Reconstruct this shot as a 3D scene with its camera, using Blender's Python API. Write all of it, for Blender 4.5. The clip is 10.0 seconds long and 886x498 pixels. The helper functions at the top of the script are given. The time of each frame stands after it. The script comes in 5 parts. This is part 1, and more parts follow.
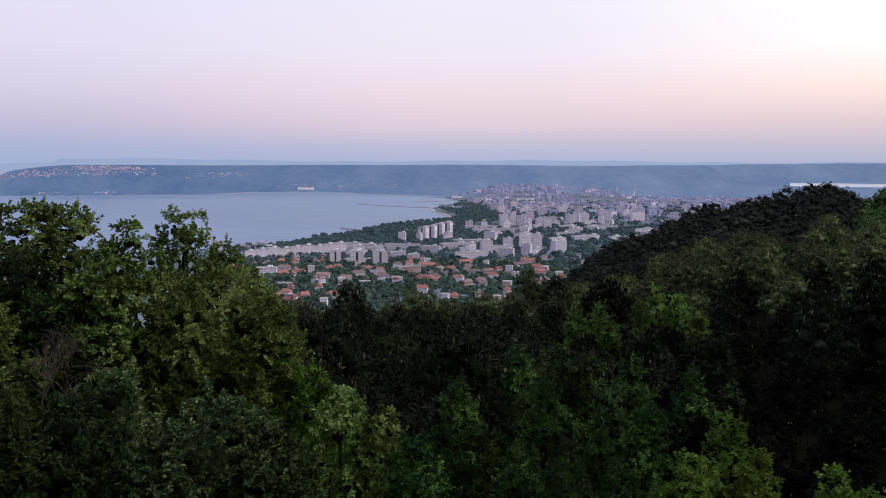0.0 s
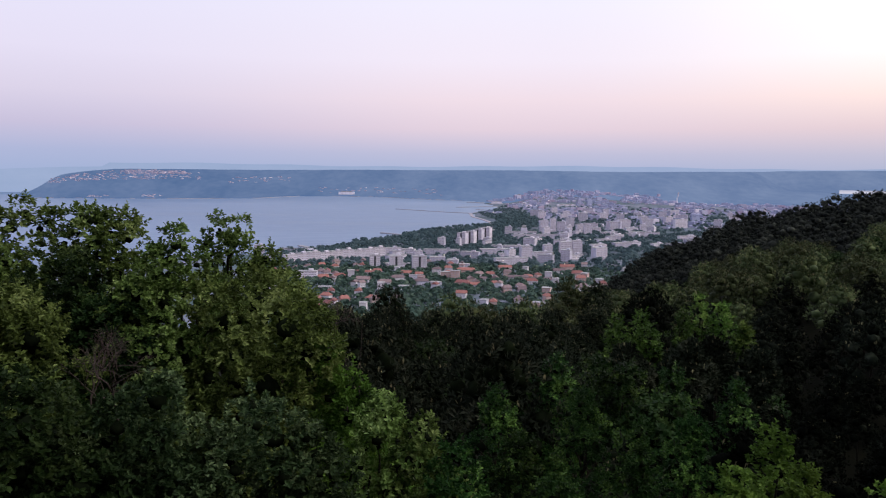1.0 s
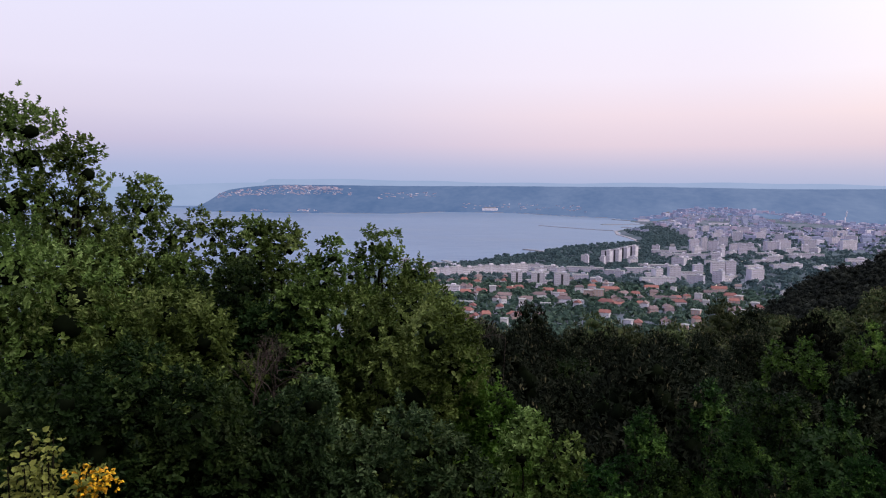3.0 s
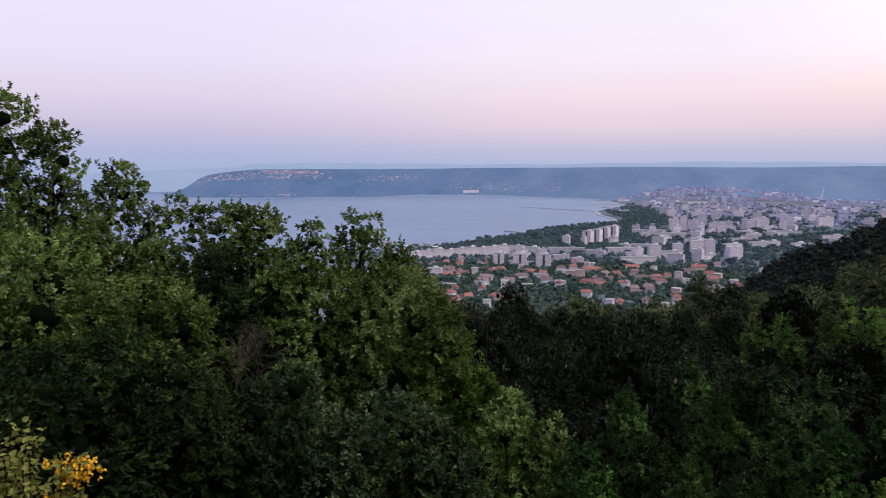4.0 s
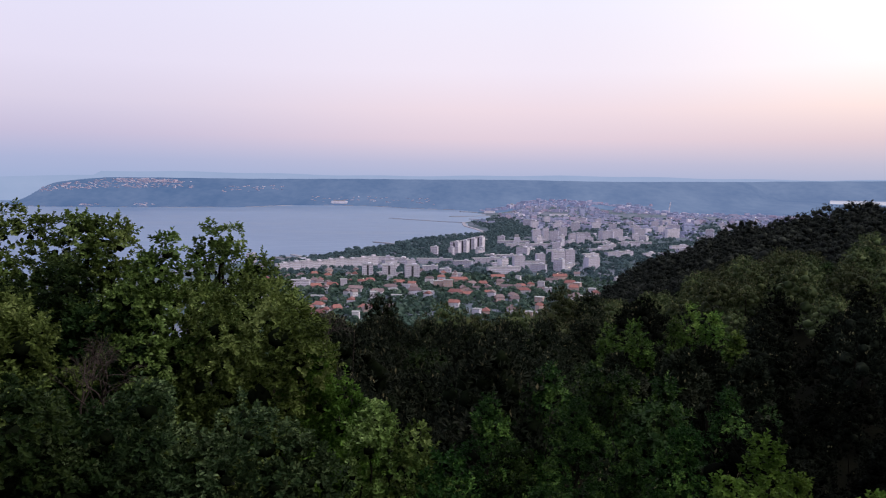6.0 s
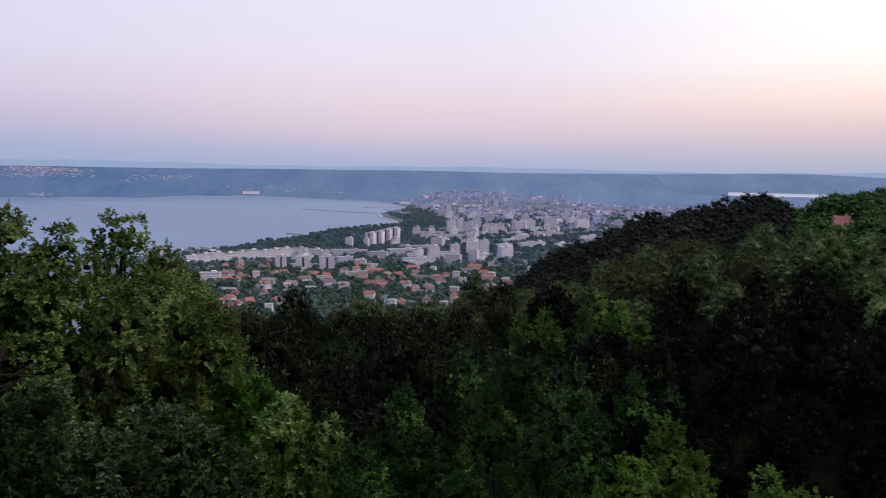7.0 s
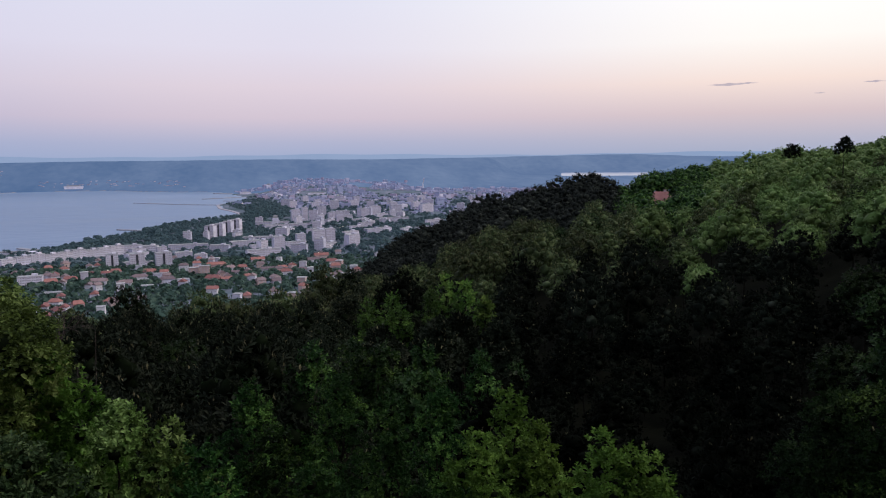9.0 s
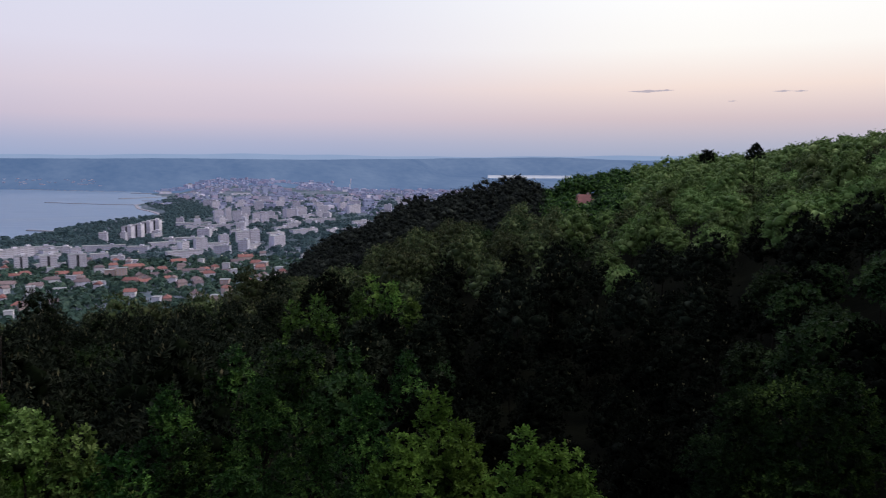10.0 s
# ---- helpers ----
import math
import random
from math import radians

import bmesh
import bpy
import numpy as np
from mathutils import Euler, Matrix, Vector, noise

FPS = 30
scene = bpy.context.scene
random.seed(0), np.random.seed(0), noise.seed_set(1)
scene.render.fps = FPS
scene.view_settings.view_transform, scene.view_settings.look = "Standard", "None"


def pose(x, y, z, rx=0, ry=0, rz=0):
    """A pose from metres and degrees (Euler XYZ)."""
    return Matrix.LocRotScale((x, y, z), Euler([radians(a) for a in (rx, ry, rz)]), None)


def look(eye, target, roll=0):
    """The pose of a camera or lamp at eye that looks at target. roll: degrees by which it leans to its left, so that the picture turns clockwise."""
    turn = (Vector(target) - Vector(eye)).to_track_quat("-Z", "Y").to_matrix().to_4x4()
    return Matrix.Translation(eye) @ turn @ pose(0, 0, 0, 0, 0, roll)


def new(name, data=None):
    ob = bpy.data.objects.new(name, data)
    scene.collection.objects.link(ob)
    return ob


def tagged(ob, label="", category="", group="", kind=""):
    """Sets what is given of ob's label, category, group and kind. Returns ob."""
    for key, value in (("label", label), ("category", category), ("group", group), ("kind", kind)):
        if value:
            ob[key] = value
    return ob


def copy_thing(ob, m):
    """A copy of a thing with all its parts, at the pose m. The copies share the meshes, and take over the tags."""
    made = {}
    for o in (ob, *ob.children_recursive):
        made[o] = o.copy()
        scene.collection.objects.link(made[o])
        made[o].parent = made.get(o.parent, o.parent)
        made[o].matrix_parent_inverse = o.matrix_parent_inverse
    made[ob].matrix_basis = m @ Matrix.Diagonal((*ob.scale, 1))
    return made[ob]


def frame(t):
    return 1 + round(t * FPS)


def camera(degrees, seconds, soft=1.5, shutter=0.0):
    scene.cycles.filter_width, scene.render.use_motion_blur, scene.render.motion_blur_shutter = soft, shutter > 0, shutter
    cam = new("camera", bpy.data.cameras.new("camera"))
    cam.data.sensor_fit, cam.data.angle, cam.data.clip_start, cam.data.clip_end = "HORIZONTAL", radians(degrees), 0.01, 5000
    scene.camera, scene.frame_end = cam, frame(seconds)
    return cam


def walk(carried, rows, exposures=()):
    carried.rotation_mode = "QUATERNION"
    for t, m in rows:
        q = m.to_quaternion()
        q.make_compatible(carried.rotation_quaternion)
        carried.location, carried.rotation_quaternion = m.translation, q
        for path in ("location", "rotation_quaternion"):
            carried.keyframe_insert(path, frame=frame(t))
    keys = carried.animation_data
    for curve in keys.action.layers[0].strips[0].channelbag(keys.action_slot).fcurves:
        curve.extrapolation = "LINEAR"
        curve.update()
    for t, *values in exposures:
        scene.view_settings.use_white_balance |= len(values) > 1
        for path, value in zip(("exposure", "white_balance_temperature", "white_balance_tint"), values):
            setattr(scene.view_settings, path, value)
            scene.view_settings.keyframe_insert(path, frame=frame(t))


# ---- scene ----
cam = camera(61.3, 10.0, soft=1.1, shutter=0.3)
EYE = 150.0      # eye height above the sea
REACH = 0.45     # the camera is held out from the turning body
ROWS = [  # seconds, yaw, pitch, roll
    (0.0, 0.03, -6.48, -0.22), (0.5, 0.66, -6.49, -0.51), (1.0, 3.08, -6.09, -0.47), (1.5, 5.63, -5.24, -0.82),
    (2.0, 9.35, -4.86, -1.07), (2.5, 12.34, -4.75, -0.97), (2.7, 13.14, -4.72, -0.88), (3.25, 14.3, -5.3, -0.4),
    (3.8, 13.55, -6.02, 0.1), (4.0, 12.53, -6.27, 0.14), (4.5, 8.95, -6.22, 0.09), (5.0, 6.34, -5.93, -0.23),
    (5.2, 5.72, -5.8, -0.3), (6.3, 0.85, -5.28, -0.7), (6.5, -0.44, -5.25, -0.72), (7.0, -3.94, -5.99, -0.96),
    (7.5, -8.12, -6.51, -0.93), (8.0, -11.53, -6.02, -1.04), (8.5, -13.78, -5.97, -0.34), (9.0, -15.85, -6.97, 0.41),
    (9.5, -17.83, -6.91, -0.18), (10.0, -21.37, -6.86, -0.28),
]
walk(cam, [(t, pose(-REACH * math.sin(radians(a)), REACH * (math.cos(radians(a)) - 1), EYE, 90 + p, r, a)) for t, a, p, r in ROWS],
     [(0.0, 0.02, 6500, 10), (1.0, 0.07, 6500, 10), (2.5, 0.09, 6500, 10), (4.5, 0.1, 6550, 12), (6.5, 0.0, 6450, 10), (7.5, -0.12, 6350, 9), (8.0, -0.2, 6320, 8), (8.5, -0.17, 6290, 8), (9.0, -0.14, 6250, 7), (10.0, -0.17, 6200, 6)])


# ---- sky and light ----
def lin(r, g, b):
    """Linear colour from 0..255 display values."""
    return tuple((c / 12.92 if c <= 0.04045 else ((c + 0.055) / 1.055) ** 2.4) for c in (r / 255, g / 255, b / 255)) + (1.0,)


def ramp(nodes, stops, smooth=False):
    n = nodes.new("ShaderNodeValToRGB")
    n.color_ramp.interpolation = "B_SPLINE" if smooth else "LINEAR"
    e = n.color_ramp.elements
    while len(e) < len(stops):
        e.new(0.5)
    for el, (p, c) in zip(e, stops):
        el.position, el.color = p, c
    return n


def build_world():
    w = bpy.data.worlds.new("dusk_sky")
    scene.world = w
    w.use_nodes = True
    nt = w.node_tree
    nd, ln = nt.nodes, nt.links
    nd.clear()
    out, bg = nd.new("ShaderNodeOutputWorld"), nd.new("ShaderNodeBackground")
    tc, sep = nd.new("ShaderNodeTexCoord"), nd.new("ShaderNodeSeparateXYZ")
    ln.new(tc.outputs["Generated"], sep.inputs[0])
    asin = nd.new("ShaderNodeMath"); asin.operation = "ARCSINE"
    ln.new(sep.outputs["Z"], asin.inputs[0])
    el = nd.new("ShaderNodeMapRange")
    el.inputs["From Min"].default_value, el.inputs["From Max"].default_value = radians(-3), radians(27)
    ln.new(asin.outputs[0], el.inputs["Value"])
    # elevation -3 .. 27 degrees over 0 .. 1
    at = lambda d: (d + 3) / 30
    east = ramp(nd, [(0.0, lin(150, 168, 204)), (at(-0.3), lin(160, 175, 210)), (at(1.2), lin(172, 180, 213)), (at(3), lin(198, 191, 217)), (at(5.2), lin(216, 208, 229)), (at(8), lin(226, 220, 241)), (at(13), lin(228, 226, 248)), (1.0, lin(190, 200, 236))])
    mid = ramp(nd, [(0.0, lin(154, 170, 204)), (at(-0.3), lin(166, 178, 211)), (at(1.2), lin(188, 188, 214)), (at(3), lin(224, 206, 219)), (at(5.2), lin(237, 219, 229)), (at(8), lin(240, 231, 245)), (at(13), lin(238, 236, 252)), (1.0, lin(205, 212, 240))])
    west = ramp(nd, [(0.0, lin(160, 172, 202)), (at(-0.3), lin(168, 178, 206)), (at(1.2), lin(194, 190, 208)), (at(3), lin(228, 205, 208)), (at(5.2), lin(262, 236, 225)), (at(8), lin(272, 262, 255)), (at(13), lin(276, 272, 270)), (1.0, lin(245, 242, 246))])
    for r in (east, mid, west):
        ln.new(el.outputs[0], r.inputs[0])
    # azimuth from the view's axis, to the right positive
    az = nd.new("ShaderNodeMath"); az.operation = "ARCTAN2"
    ln.new(sep.outputs["X"], az.inputs[0]); ln.new(sep.outputs["Y"], az.inputs[1])
    a1, a2 = nd.new("ShaderNodeMapRange"), nd.new("ShaderNodeMapRange")
    for m, lo, hi in ((a1, -32, 3), (a2, 3, 42)):
        m.interpolation_type = "SMOOTHSTEP"
        m.inputs["From Min"].default_value, m.inputs["From Max"].default_value = radians(lo), radians(hi)
        ln.new(az.outputs[0], m.inputs["Value"])
    m1, m2 = nd.new("ShaderNodeMix"), nd.new("ShaderNodeMix")
    for m in (m1, m2):
        m.data_type = "RGBA"
    ln.new(a1.outputs[0], m1.inputs["Factor"]); ln.new(east.outputs[0], m1.inputs["A"]); ln.new(mid.outputs[0], m1.inputs["B"])
    ln.new(a2.outputs[0], m2.inputs["Factor"]); ln.new(m1.outputs["Result"], m2.inputs["A"]); ln.new(west.outputs[0], m2.inputs["B"])
    # the high sky, out of view: kept bright blue-white to the zenith for top light
    hi = nd.new("ShaderNodeMapRange"); hi.interpolation_type = "SMOOTHSTEP"
    hi.inputs["From Min"].default_value, hi.inputs["From Max"].default_value = radians(18), radians(60)
    ln.new(asin.outputs[0], hi.inputs["Value"])
    m3 = nd.new("ShaderNodeMix"); m3.data_type = "RGBA"
    m3.inputs["B"].default_value = lin(206, 214, 238)
    ln.new(hi.outputs[0], m3.inputs["Factor"]); ln.new(m2.outputs["Result"], m3.inputs["A"])
    ln.new(m3.outputs["Result"], bg.inputs["Color"])
    bg.inputs["Strength"].default_value = 1.0
    ln.new(bg.outputs[0], out.inputs[0])


build_world()
# The sun has set: a broad high lamp, added for the afterglow's top light.
glow = new("evening_sun", bpy.data.lights.new("evening_sun", "SUN"))
glow.data.energy, glow.data.angle, glow.data.color = 2.1, radians(45), (1.0, 0.94, 0.84)
glow.matrix_world = look((100, -28, 285), (0, 0, 150))


# ---- materials ----
def material(name, rough=0.7, metal=0.0, spec=0.3):
    m = bpy.data.materials.new(name)
    m.use_nodes = True
    nt = m.node_tree
    b = nt.nodes["Principled BSDF"]
    b.inputs["Roughness"].default_value, b.inputs["Metallic"].default_value, b.inputs["Specular IOR Level"].default_value = rough, metal, spec
    return m, nt.nodes, nt.links, b


def link_bump(nd, ln, b, height, strength, dist):
    bump = nd.new("ShaderNodeBump")
    bump.inputs["Strength"].default_value, bump.inputs["Distance"].default_value = strength, dist
    ln.new(height, bump.inputs["Height"]); ln.new(bump.outputs[0], b.inputs["Normal"])


def noise_tex(nd, ln, scale, detail=4.0, coord="Object"):
    tc, n = nd.new("ShaderNodeTexCoord"), nd.new("ShaderNodeTexNoise")
    n.inputs["Scale"].default_value, n.inputs["Detail"].default_value = scale, detail
    ln.new(tc.outputs[coord], n.inputs["Vector"])
    return n


def mixed(nd, ln, fac, a, b):
    m = nd.new("ShaderNodeMix"); m.data_type = "RGBA"
    ln.new(fac, m.inputs["Factor"])
    for key, v in (("A", a), ("B", b)):
        if hasattr(v, "is_linked"):
            ln.new(v, m.inputs[key])
        else:
            m.inputs[key].default_value = (*v[:3], 1)
    return m.outputs["Result"]


def mat_leaf(name, dark, light, tip, through_light=0.25, rough=0.5, vary=0.4, trees=(0.62, 1.35), patch=0.8, spec=0.07):
    """Leaves: tone by leaf, by tree and by patches in the crown; some light passes through them."""
    m, nd, ln, b = material(name, rough, 0, spec)
    geo, info = nd.new("ShaderNodeNewGeometry"), nd.new("ShaderNodeObjectInfo")
    n = noise_tex(nd, ln, patch, 2.0)
    r = ramp(nd, [(0.0, (*dark, 1)), (0.55, (*light, 1)), (1.0, (*tip, 1))])
    add = nd.new("ShaderNodeMath"); add.operation = "MULTIPLY_ADD"; add.inputs[1].default_value = vary
    ln.new(geo.outputs["Random Per Island"], add.inputs[0])
    sub = nd.new("ShaderNodeMath"); sub.operation = "MULTIPLY_ADD"; sub.inputs[1].default_value = 1.9; sub.inputs[2].default_value = -0.46 - vary / 2
    ln.new(n.outputs["Fac"], sub.inputs[0]); ln.new(sub.outputs[0], add.inputs[2])
    ln.new(add.outputs[0], r.inputs[0])
    hsv = nd.new("ShaderNodeHueSaturation")
    mr = nd.new("ShaderNodeMapRange"); mr.inputs["To Min"].default_value, mr.inputs["To Max"].default_value = trees
    ln.new(info.outputs["Random"], mr.inputs["Value"]); ln.new(mr.outputs[0], hsv.inputs["Value"]); ln.new(r.outputs[0], hsv.inputs["Color"])
    hue = nd.new("ShaderNodeMapRange"); hue.inputs["To Min"].default_value, hue.inputs["To Max"].default_value = 0.488, 0.515
    ln.new(info.outputs["Random"], hue.inputs["Value"]); ln.new(hue.outputs[0], hsv.inputs["Hue"])
    ln.new(hsv.outputs[0], b.inputs["Base Color"])
    tr, mix, out = nd.new("ShaderNodeBsdfTranslucent"), nd.new("ShaderNodeMixShader"), nd["Material Output"]
    ln.new(hsv.outputs[0], tr.inputs["Color"])
    mix.inputs[0].default_value = through_light
    ln.new(b.outputs[0], mix.inputs[1]); ln.new(tr.outputs[0], mix.inputs[2]); ln.new(mix.outputs[0], out.inputs["Surface"])
    return m


def mat_two(name, a, c, scale=0.5, rough=0.8, bump=0.0, dist=0.05, spec=0.25):
    m, nd, ln, b = material(name, rough, 0, spec)
    n = noise_tex(nd, ln, scale, 6.0)
    f = noise_tex(nd, ln, scale * 9, 3.0)
    mul = nd.new("ShaderNodeMath"); mul.operation = "MULTIPLY_ADD"; mul.inputs[1].default_value = 0.35
    ln.new(f.outputs["Fac"], mul.inputs[0]); ln.new(n.outputs["Fac"], mul.inputs[2])
    r = ramp(nd, [(0.45, (*a, 1)), (0.9, (*c, 1))])
    ln.new(mul.outputs[0], r.inputs[0]); ln.new(r.outputs[0], b.inputs["Base Color"])
    if bump:
        link_bump(nd, ln, b, mul.outputs[0], bump, dist)
    return m


def mat_painted(name, a, c, scale=0.12, rough=0.85):
    """Render or tile that differs from house to house, with streaks and stains."""
    m, nd, ln, b = material(name, rough, 0, 0.2)
    info = nd.new("ShaderNodeObjectInfo")
    n = noise_tex(nd, ln, scale, 6.0)
    col = mixed(nd, ln, info.outputs["Random"], a, c)
    st = ramp(nd, [(0.3, (0.72, 0.71, 0.7, 1)), (0.65, (1, 1, 1, 1))])
    ln.new(n.outputs["Fac"], st.inputs[0])
    mul = nd.new("ShaderNodeMix"); mul.data_type, mul.blend_type = "RGBA", "MULTIPLY"
    mul.inputs["Factor"].default_value = 1.0
    ln.new(col, mul.inputs["A"]); ln.new(st.outputs[0], mul.inputs["B"]); ln.new(mul.outputs["Result"], b.inputs["Base Color"])
    return m


def mat_island(name, stops, rough=0.85):
    m, nd, ln, b = material(name, rough, 0, 0.2)
    geo = nd.new("ShaderNodeNewGeometry")
    r = ramp(nd, stops); r.color_ramp.interpolation = "CONSTANT"
    ln.new(geo.outputs["Random Per Island"], r.inputs[0]); ln.new(r.outputs[0], b.inputs["Base Color"])
    return m


def mat_windows():
    """A storey's band of windows and loggias, with wall piers between them."""
    m, nd, ln, b = material("window_band", 0.3, 0, 0.4)
    tc, wv = nd.new("ShaderNodeTexCoord"), nd.new("ShaderNodeTexNoise")
    mp = nd.new("ShaderNodeMapping"); mp.inputs["Scale"].default_value = (0.9, 0.9, 0.02)
    ln.new(tc.outputs["Object"], mp.inputs["Vector"]); ln.new(mp.outputs[0], wv.inputs["Vector"])
    wv.inputs["Scale"].default_value, wv.inputs["Detail"].default_value = 1.0, 2.0
    r = ramp(nd, [(0.38, (0.24, 0.21, 0.27, 1)), (0.5, (0.42, 0.37, 0.44, 1)), (0.62, (0.66, 0.59, 0.66, 1))])
    ln.new(wv.outputs["Fac"], r.inputs[0]); ln.new(r.outputs[0], b.inputs["Base Color"])
    return m


M = {}
M["oak"] = mat_leaf("oak_leaf", (0.022, 0.038, 0.009), (0.110, 0.158, 0.039), (0.29, 0.36, 0.13), trees=(0.85, 1.15), patch=1.1)
# Grey-green oak, dimmed so the low slope's shade sits in the leaf colour.
M["oak_cool"] = mat_leaf("oak_leaf_cool_shaded", (0.008, 0.018, 0.007), (0.042, 0.070, 0.027), (0.20, 0.26, 0.125), vary=0.5, trees=(0.8, 1.2))
M["young"] = mat_leaf("young_leaf", (0.022, 0.045, 0.007), (0.080, 0.142, 0.022), (0.21, 0.31, 0.065), 0.3, trees=(0.85, 1.2))
M["hill"] = mat_leaf("hill_leaf", (0.030, 0.054, 0.015), (0.100, 0.150, 0.042), (0.25, 0.30, 0.115), 0.1, vary=0.3, trees=(0.55, 1.5), patch=0.35)
# Two darkened copies of the green leaf, with shade put into their colour.
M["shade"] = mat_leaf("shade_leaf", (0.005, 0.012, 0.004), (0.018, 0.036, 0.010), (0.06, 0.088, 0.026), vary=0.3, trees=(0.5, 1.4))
M["hollow"] = mat_leaf("half_shade_leaf", (0.003, 0.010, 0.003), (0.020, 0.047, 0.010), (0.14, 0.22, 0.048), 0.25, vary=0.4, trees=(0.6, 1.35))
# Needle tones by area put the hollow's shade and the shoulder's light into colour.
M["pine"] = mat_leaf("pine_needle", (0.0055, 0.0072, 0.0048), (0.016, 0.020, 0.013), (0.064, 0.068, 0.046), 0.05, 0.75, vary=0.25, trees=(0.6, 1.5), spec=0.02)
M["deep_shade_pine"] = mat_leaf("deep_shade_needle", (0.0016, 0.0021, 0.0014), (0.004, 0.005, 0.0034), (0.024, 0.027, 0.019), 0.03, 0.8, vary=0.22, trees=(0.5, 1.5), spec=0.01)
M["half_shade_pine"] = mat_leaf("half_shade_needle", (0.003, 0.0038, 0.0027), (0.0085, 0.0108, 0.0074), (0.042, 0.046, 0.032), 0.03, 0.8, vary=0.25, trees=(0.5, 1.5), spec=0.01)
# Lighter copy of the hollow's leaf: light on crown tops put into colour.
M["glade"] = mat_leaf("glade_lit_leaf", (0.012, 0.032, 0.006), (0.066, 0.130, 0.022), (0.24, 0.34, 0.075), 0.3)
M["ridge_pine"] = mat_leaf("ridge_pine_needle", (0.008, 0.0095, 0.0088), (0.022, 0.025, 0.022), (0.075, 0.082, 0.066), 0.03, 0.75, vary=0.35, trees=(0.6, 1.4), patch=0.3, spec=0.02)
M["olive"] = mat_leaf("olive_needle", (0.014, 0.020, 0.008), (0.046, 0.060, 0.023), (0.14, 0.155, 0.066), 0.1, vary=0.35, trees=(0.5, 1.6))
M["candle"] = mat_leaf("pine_candle", (0.11, 0.095, 0.05), (0.22, 0.19, 0.105), (0.32, 0.29, 0.17), 0.1, 0.7, spec=0.1)
M["bark"] = mat_two("bark", (0.010, 0.008, 0.0065), (0.032, 0.026, 0.020), 3.0, 0.9, 0.6, 0.02, 0.05)
M["twig"] = mat_two("bare_twig", (0.03, 0.022, 0.02), (0.075, 0.052, 0.048), 4.0, 0.9)
# Near-black tone of the added crown cores: shade between leaves put in as colour.
M["inner"] = mat_two("crown_gap_shade", (0.004, 0.006, 0.003), (0.010, 0.014, 0.007), 2.5, 1.0, 0.0, 0.05, 0.0)
M["flower"] = mat_island("yellow_flower", [(0, (0.75, 0.40, 0.02, 1)), (0.4, (0.85, 0.52, 0.03, 1)), (0.75, (0.62, 0.30, 0.02, 1))], 0.6)
# Soil blackened in its base colour, for the deep shade under the trees.
M["soil"] = mat_two("hill_soil_shaded", (0.003, 0.0032, 0.002), (0.007, 0.007, 0.0045), 0.25, 0.95, 0.4, 0.2, 0.02)
# Distance haze is put into the leaf blue: a little here, more for the park.
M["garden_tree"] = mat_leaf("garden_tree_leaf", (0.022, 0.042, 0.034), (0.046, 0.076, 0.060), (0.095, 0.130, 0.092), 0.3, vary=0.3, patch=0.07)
M["hazed_park_tree"] = mat_leaf("hazed_park_leaf", (0.060, 0.098, 0.116), (0.086, 0.132, 0.152), (0.120, 0.168, 0.180), 0.4, vary=0.3, patch=0.05)
# Walls and roofs lean lavender and muted: distance haze put into the colour.
M["facade"] = mat_painted("panel_facade", (0.42, 0.41, 0.54), (0.62, 0.57, 0.70))
M["facade_white"] = mat_painted("white_facade", (0.62, 0.58, 0.71), (0.80, 0.73, 0.83))
M["facade_tower"] = mat_painted("tower_facade", (0.58, 0.54, 0.66), (0.75, 0.68, 0.78))
M["render"] = mat_painted("house_render", (0.56, 0.51, 0.60), (0.82, 0.76, 0.82))
M["render_warm"] = mat_painted("warm_house_render", (0.50, 0.34, 0.34), (0.62, 0.46, 0.44))
M["tile"] = mat_painted("roof_tile", (0.20, 0.085, 0.090), (0.34, 0.150, 0.135), 0.4)
M["tile_old"] = mat_painted("old_roof_tile", (0.16, 0.115, 0.135), (0.27, 0.19, 0.20), 0.4)
M["roof_flat"] = mat_painted("flat_roof", (0.26, 0.25, 0.28), (0.42, 0.40, 0.42), 0.2)
M["window"] = mat_windows()
M["stairwell"] = mat_two("stairwell_glass", (0.035, 0.035, 0.045), (0.07, 0.07, 0.09), 0.6, 0.2, spec=0.5)
M["sand"] = mat_two("sand", (0.30, 0.27, 0.31), (0.42, 0.37, 0.40), 0.02, 0.95)
M["concrete"] = mat_two("concrete", (0.26, 0.25, 0.28), (0.38, 0.36, 0.39), 0.2, 0.9)
# Far quarters: the haze before them is mixed into these wall colours.
M["far_town"] = mat_island("far_town_hazed_walls", [(0, (0.28, 0.295, 0.44, 1)), (0.22, (0.34, 0.34, 0.49, 1)), (0.42, (0.27, 0.29, 0.43, 1)), (0.58, (0.38, 0.36, 0.50, 1)), (0.74, (0.36, 0.30, 0.41, 1)), (0.86, (0.25, 0.285, 0.415, 1)), (0.965, (0.66, 0.60, 0.70, 1))])


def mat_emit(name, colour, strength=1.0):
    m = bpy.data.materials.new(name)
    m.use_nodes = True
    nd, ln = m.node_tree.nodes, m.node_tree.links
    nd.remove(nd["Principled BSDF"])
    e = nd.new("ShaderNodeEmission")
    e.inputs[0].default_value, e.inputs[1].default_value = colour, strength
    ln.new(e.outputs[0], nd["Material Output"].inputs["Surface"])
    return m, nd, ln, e


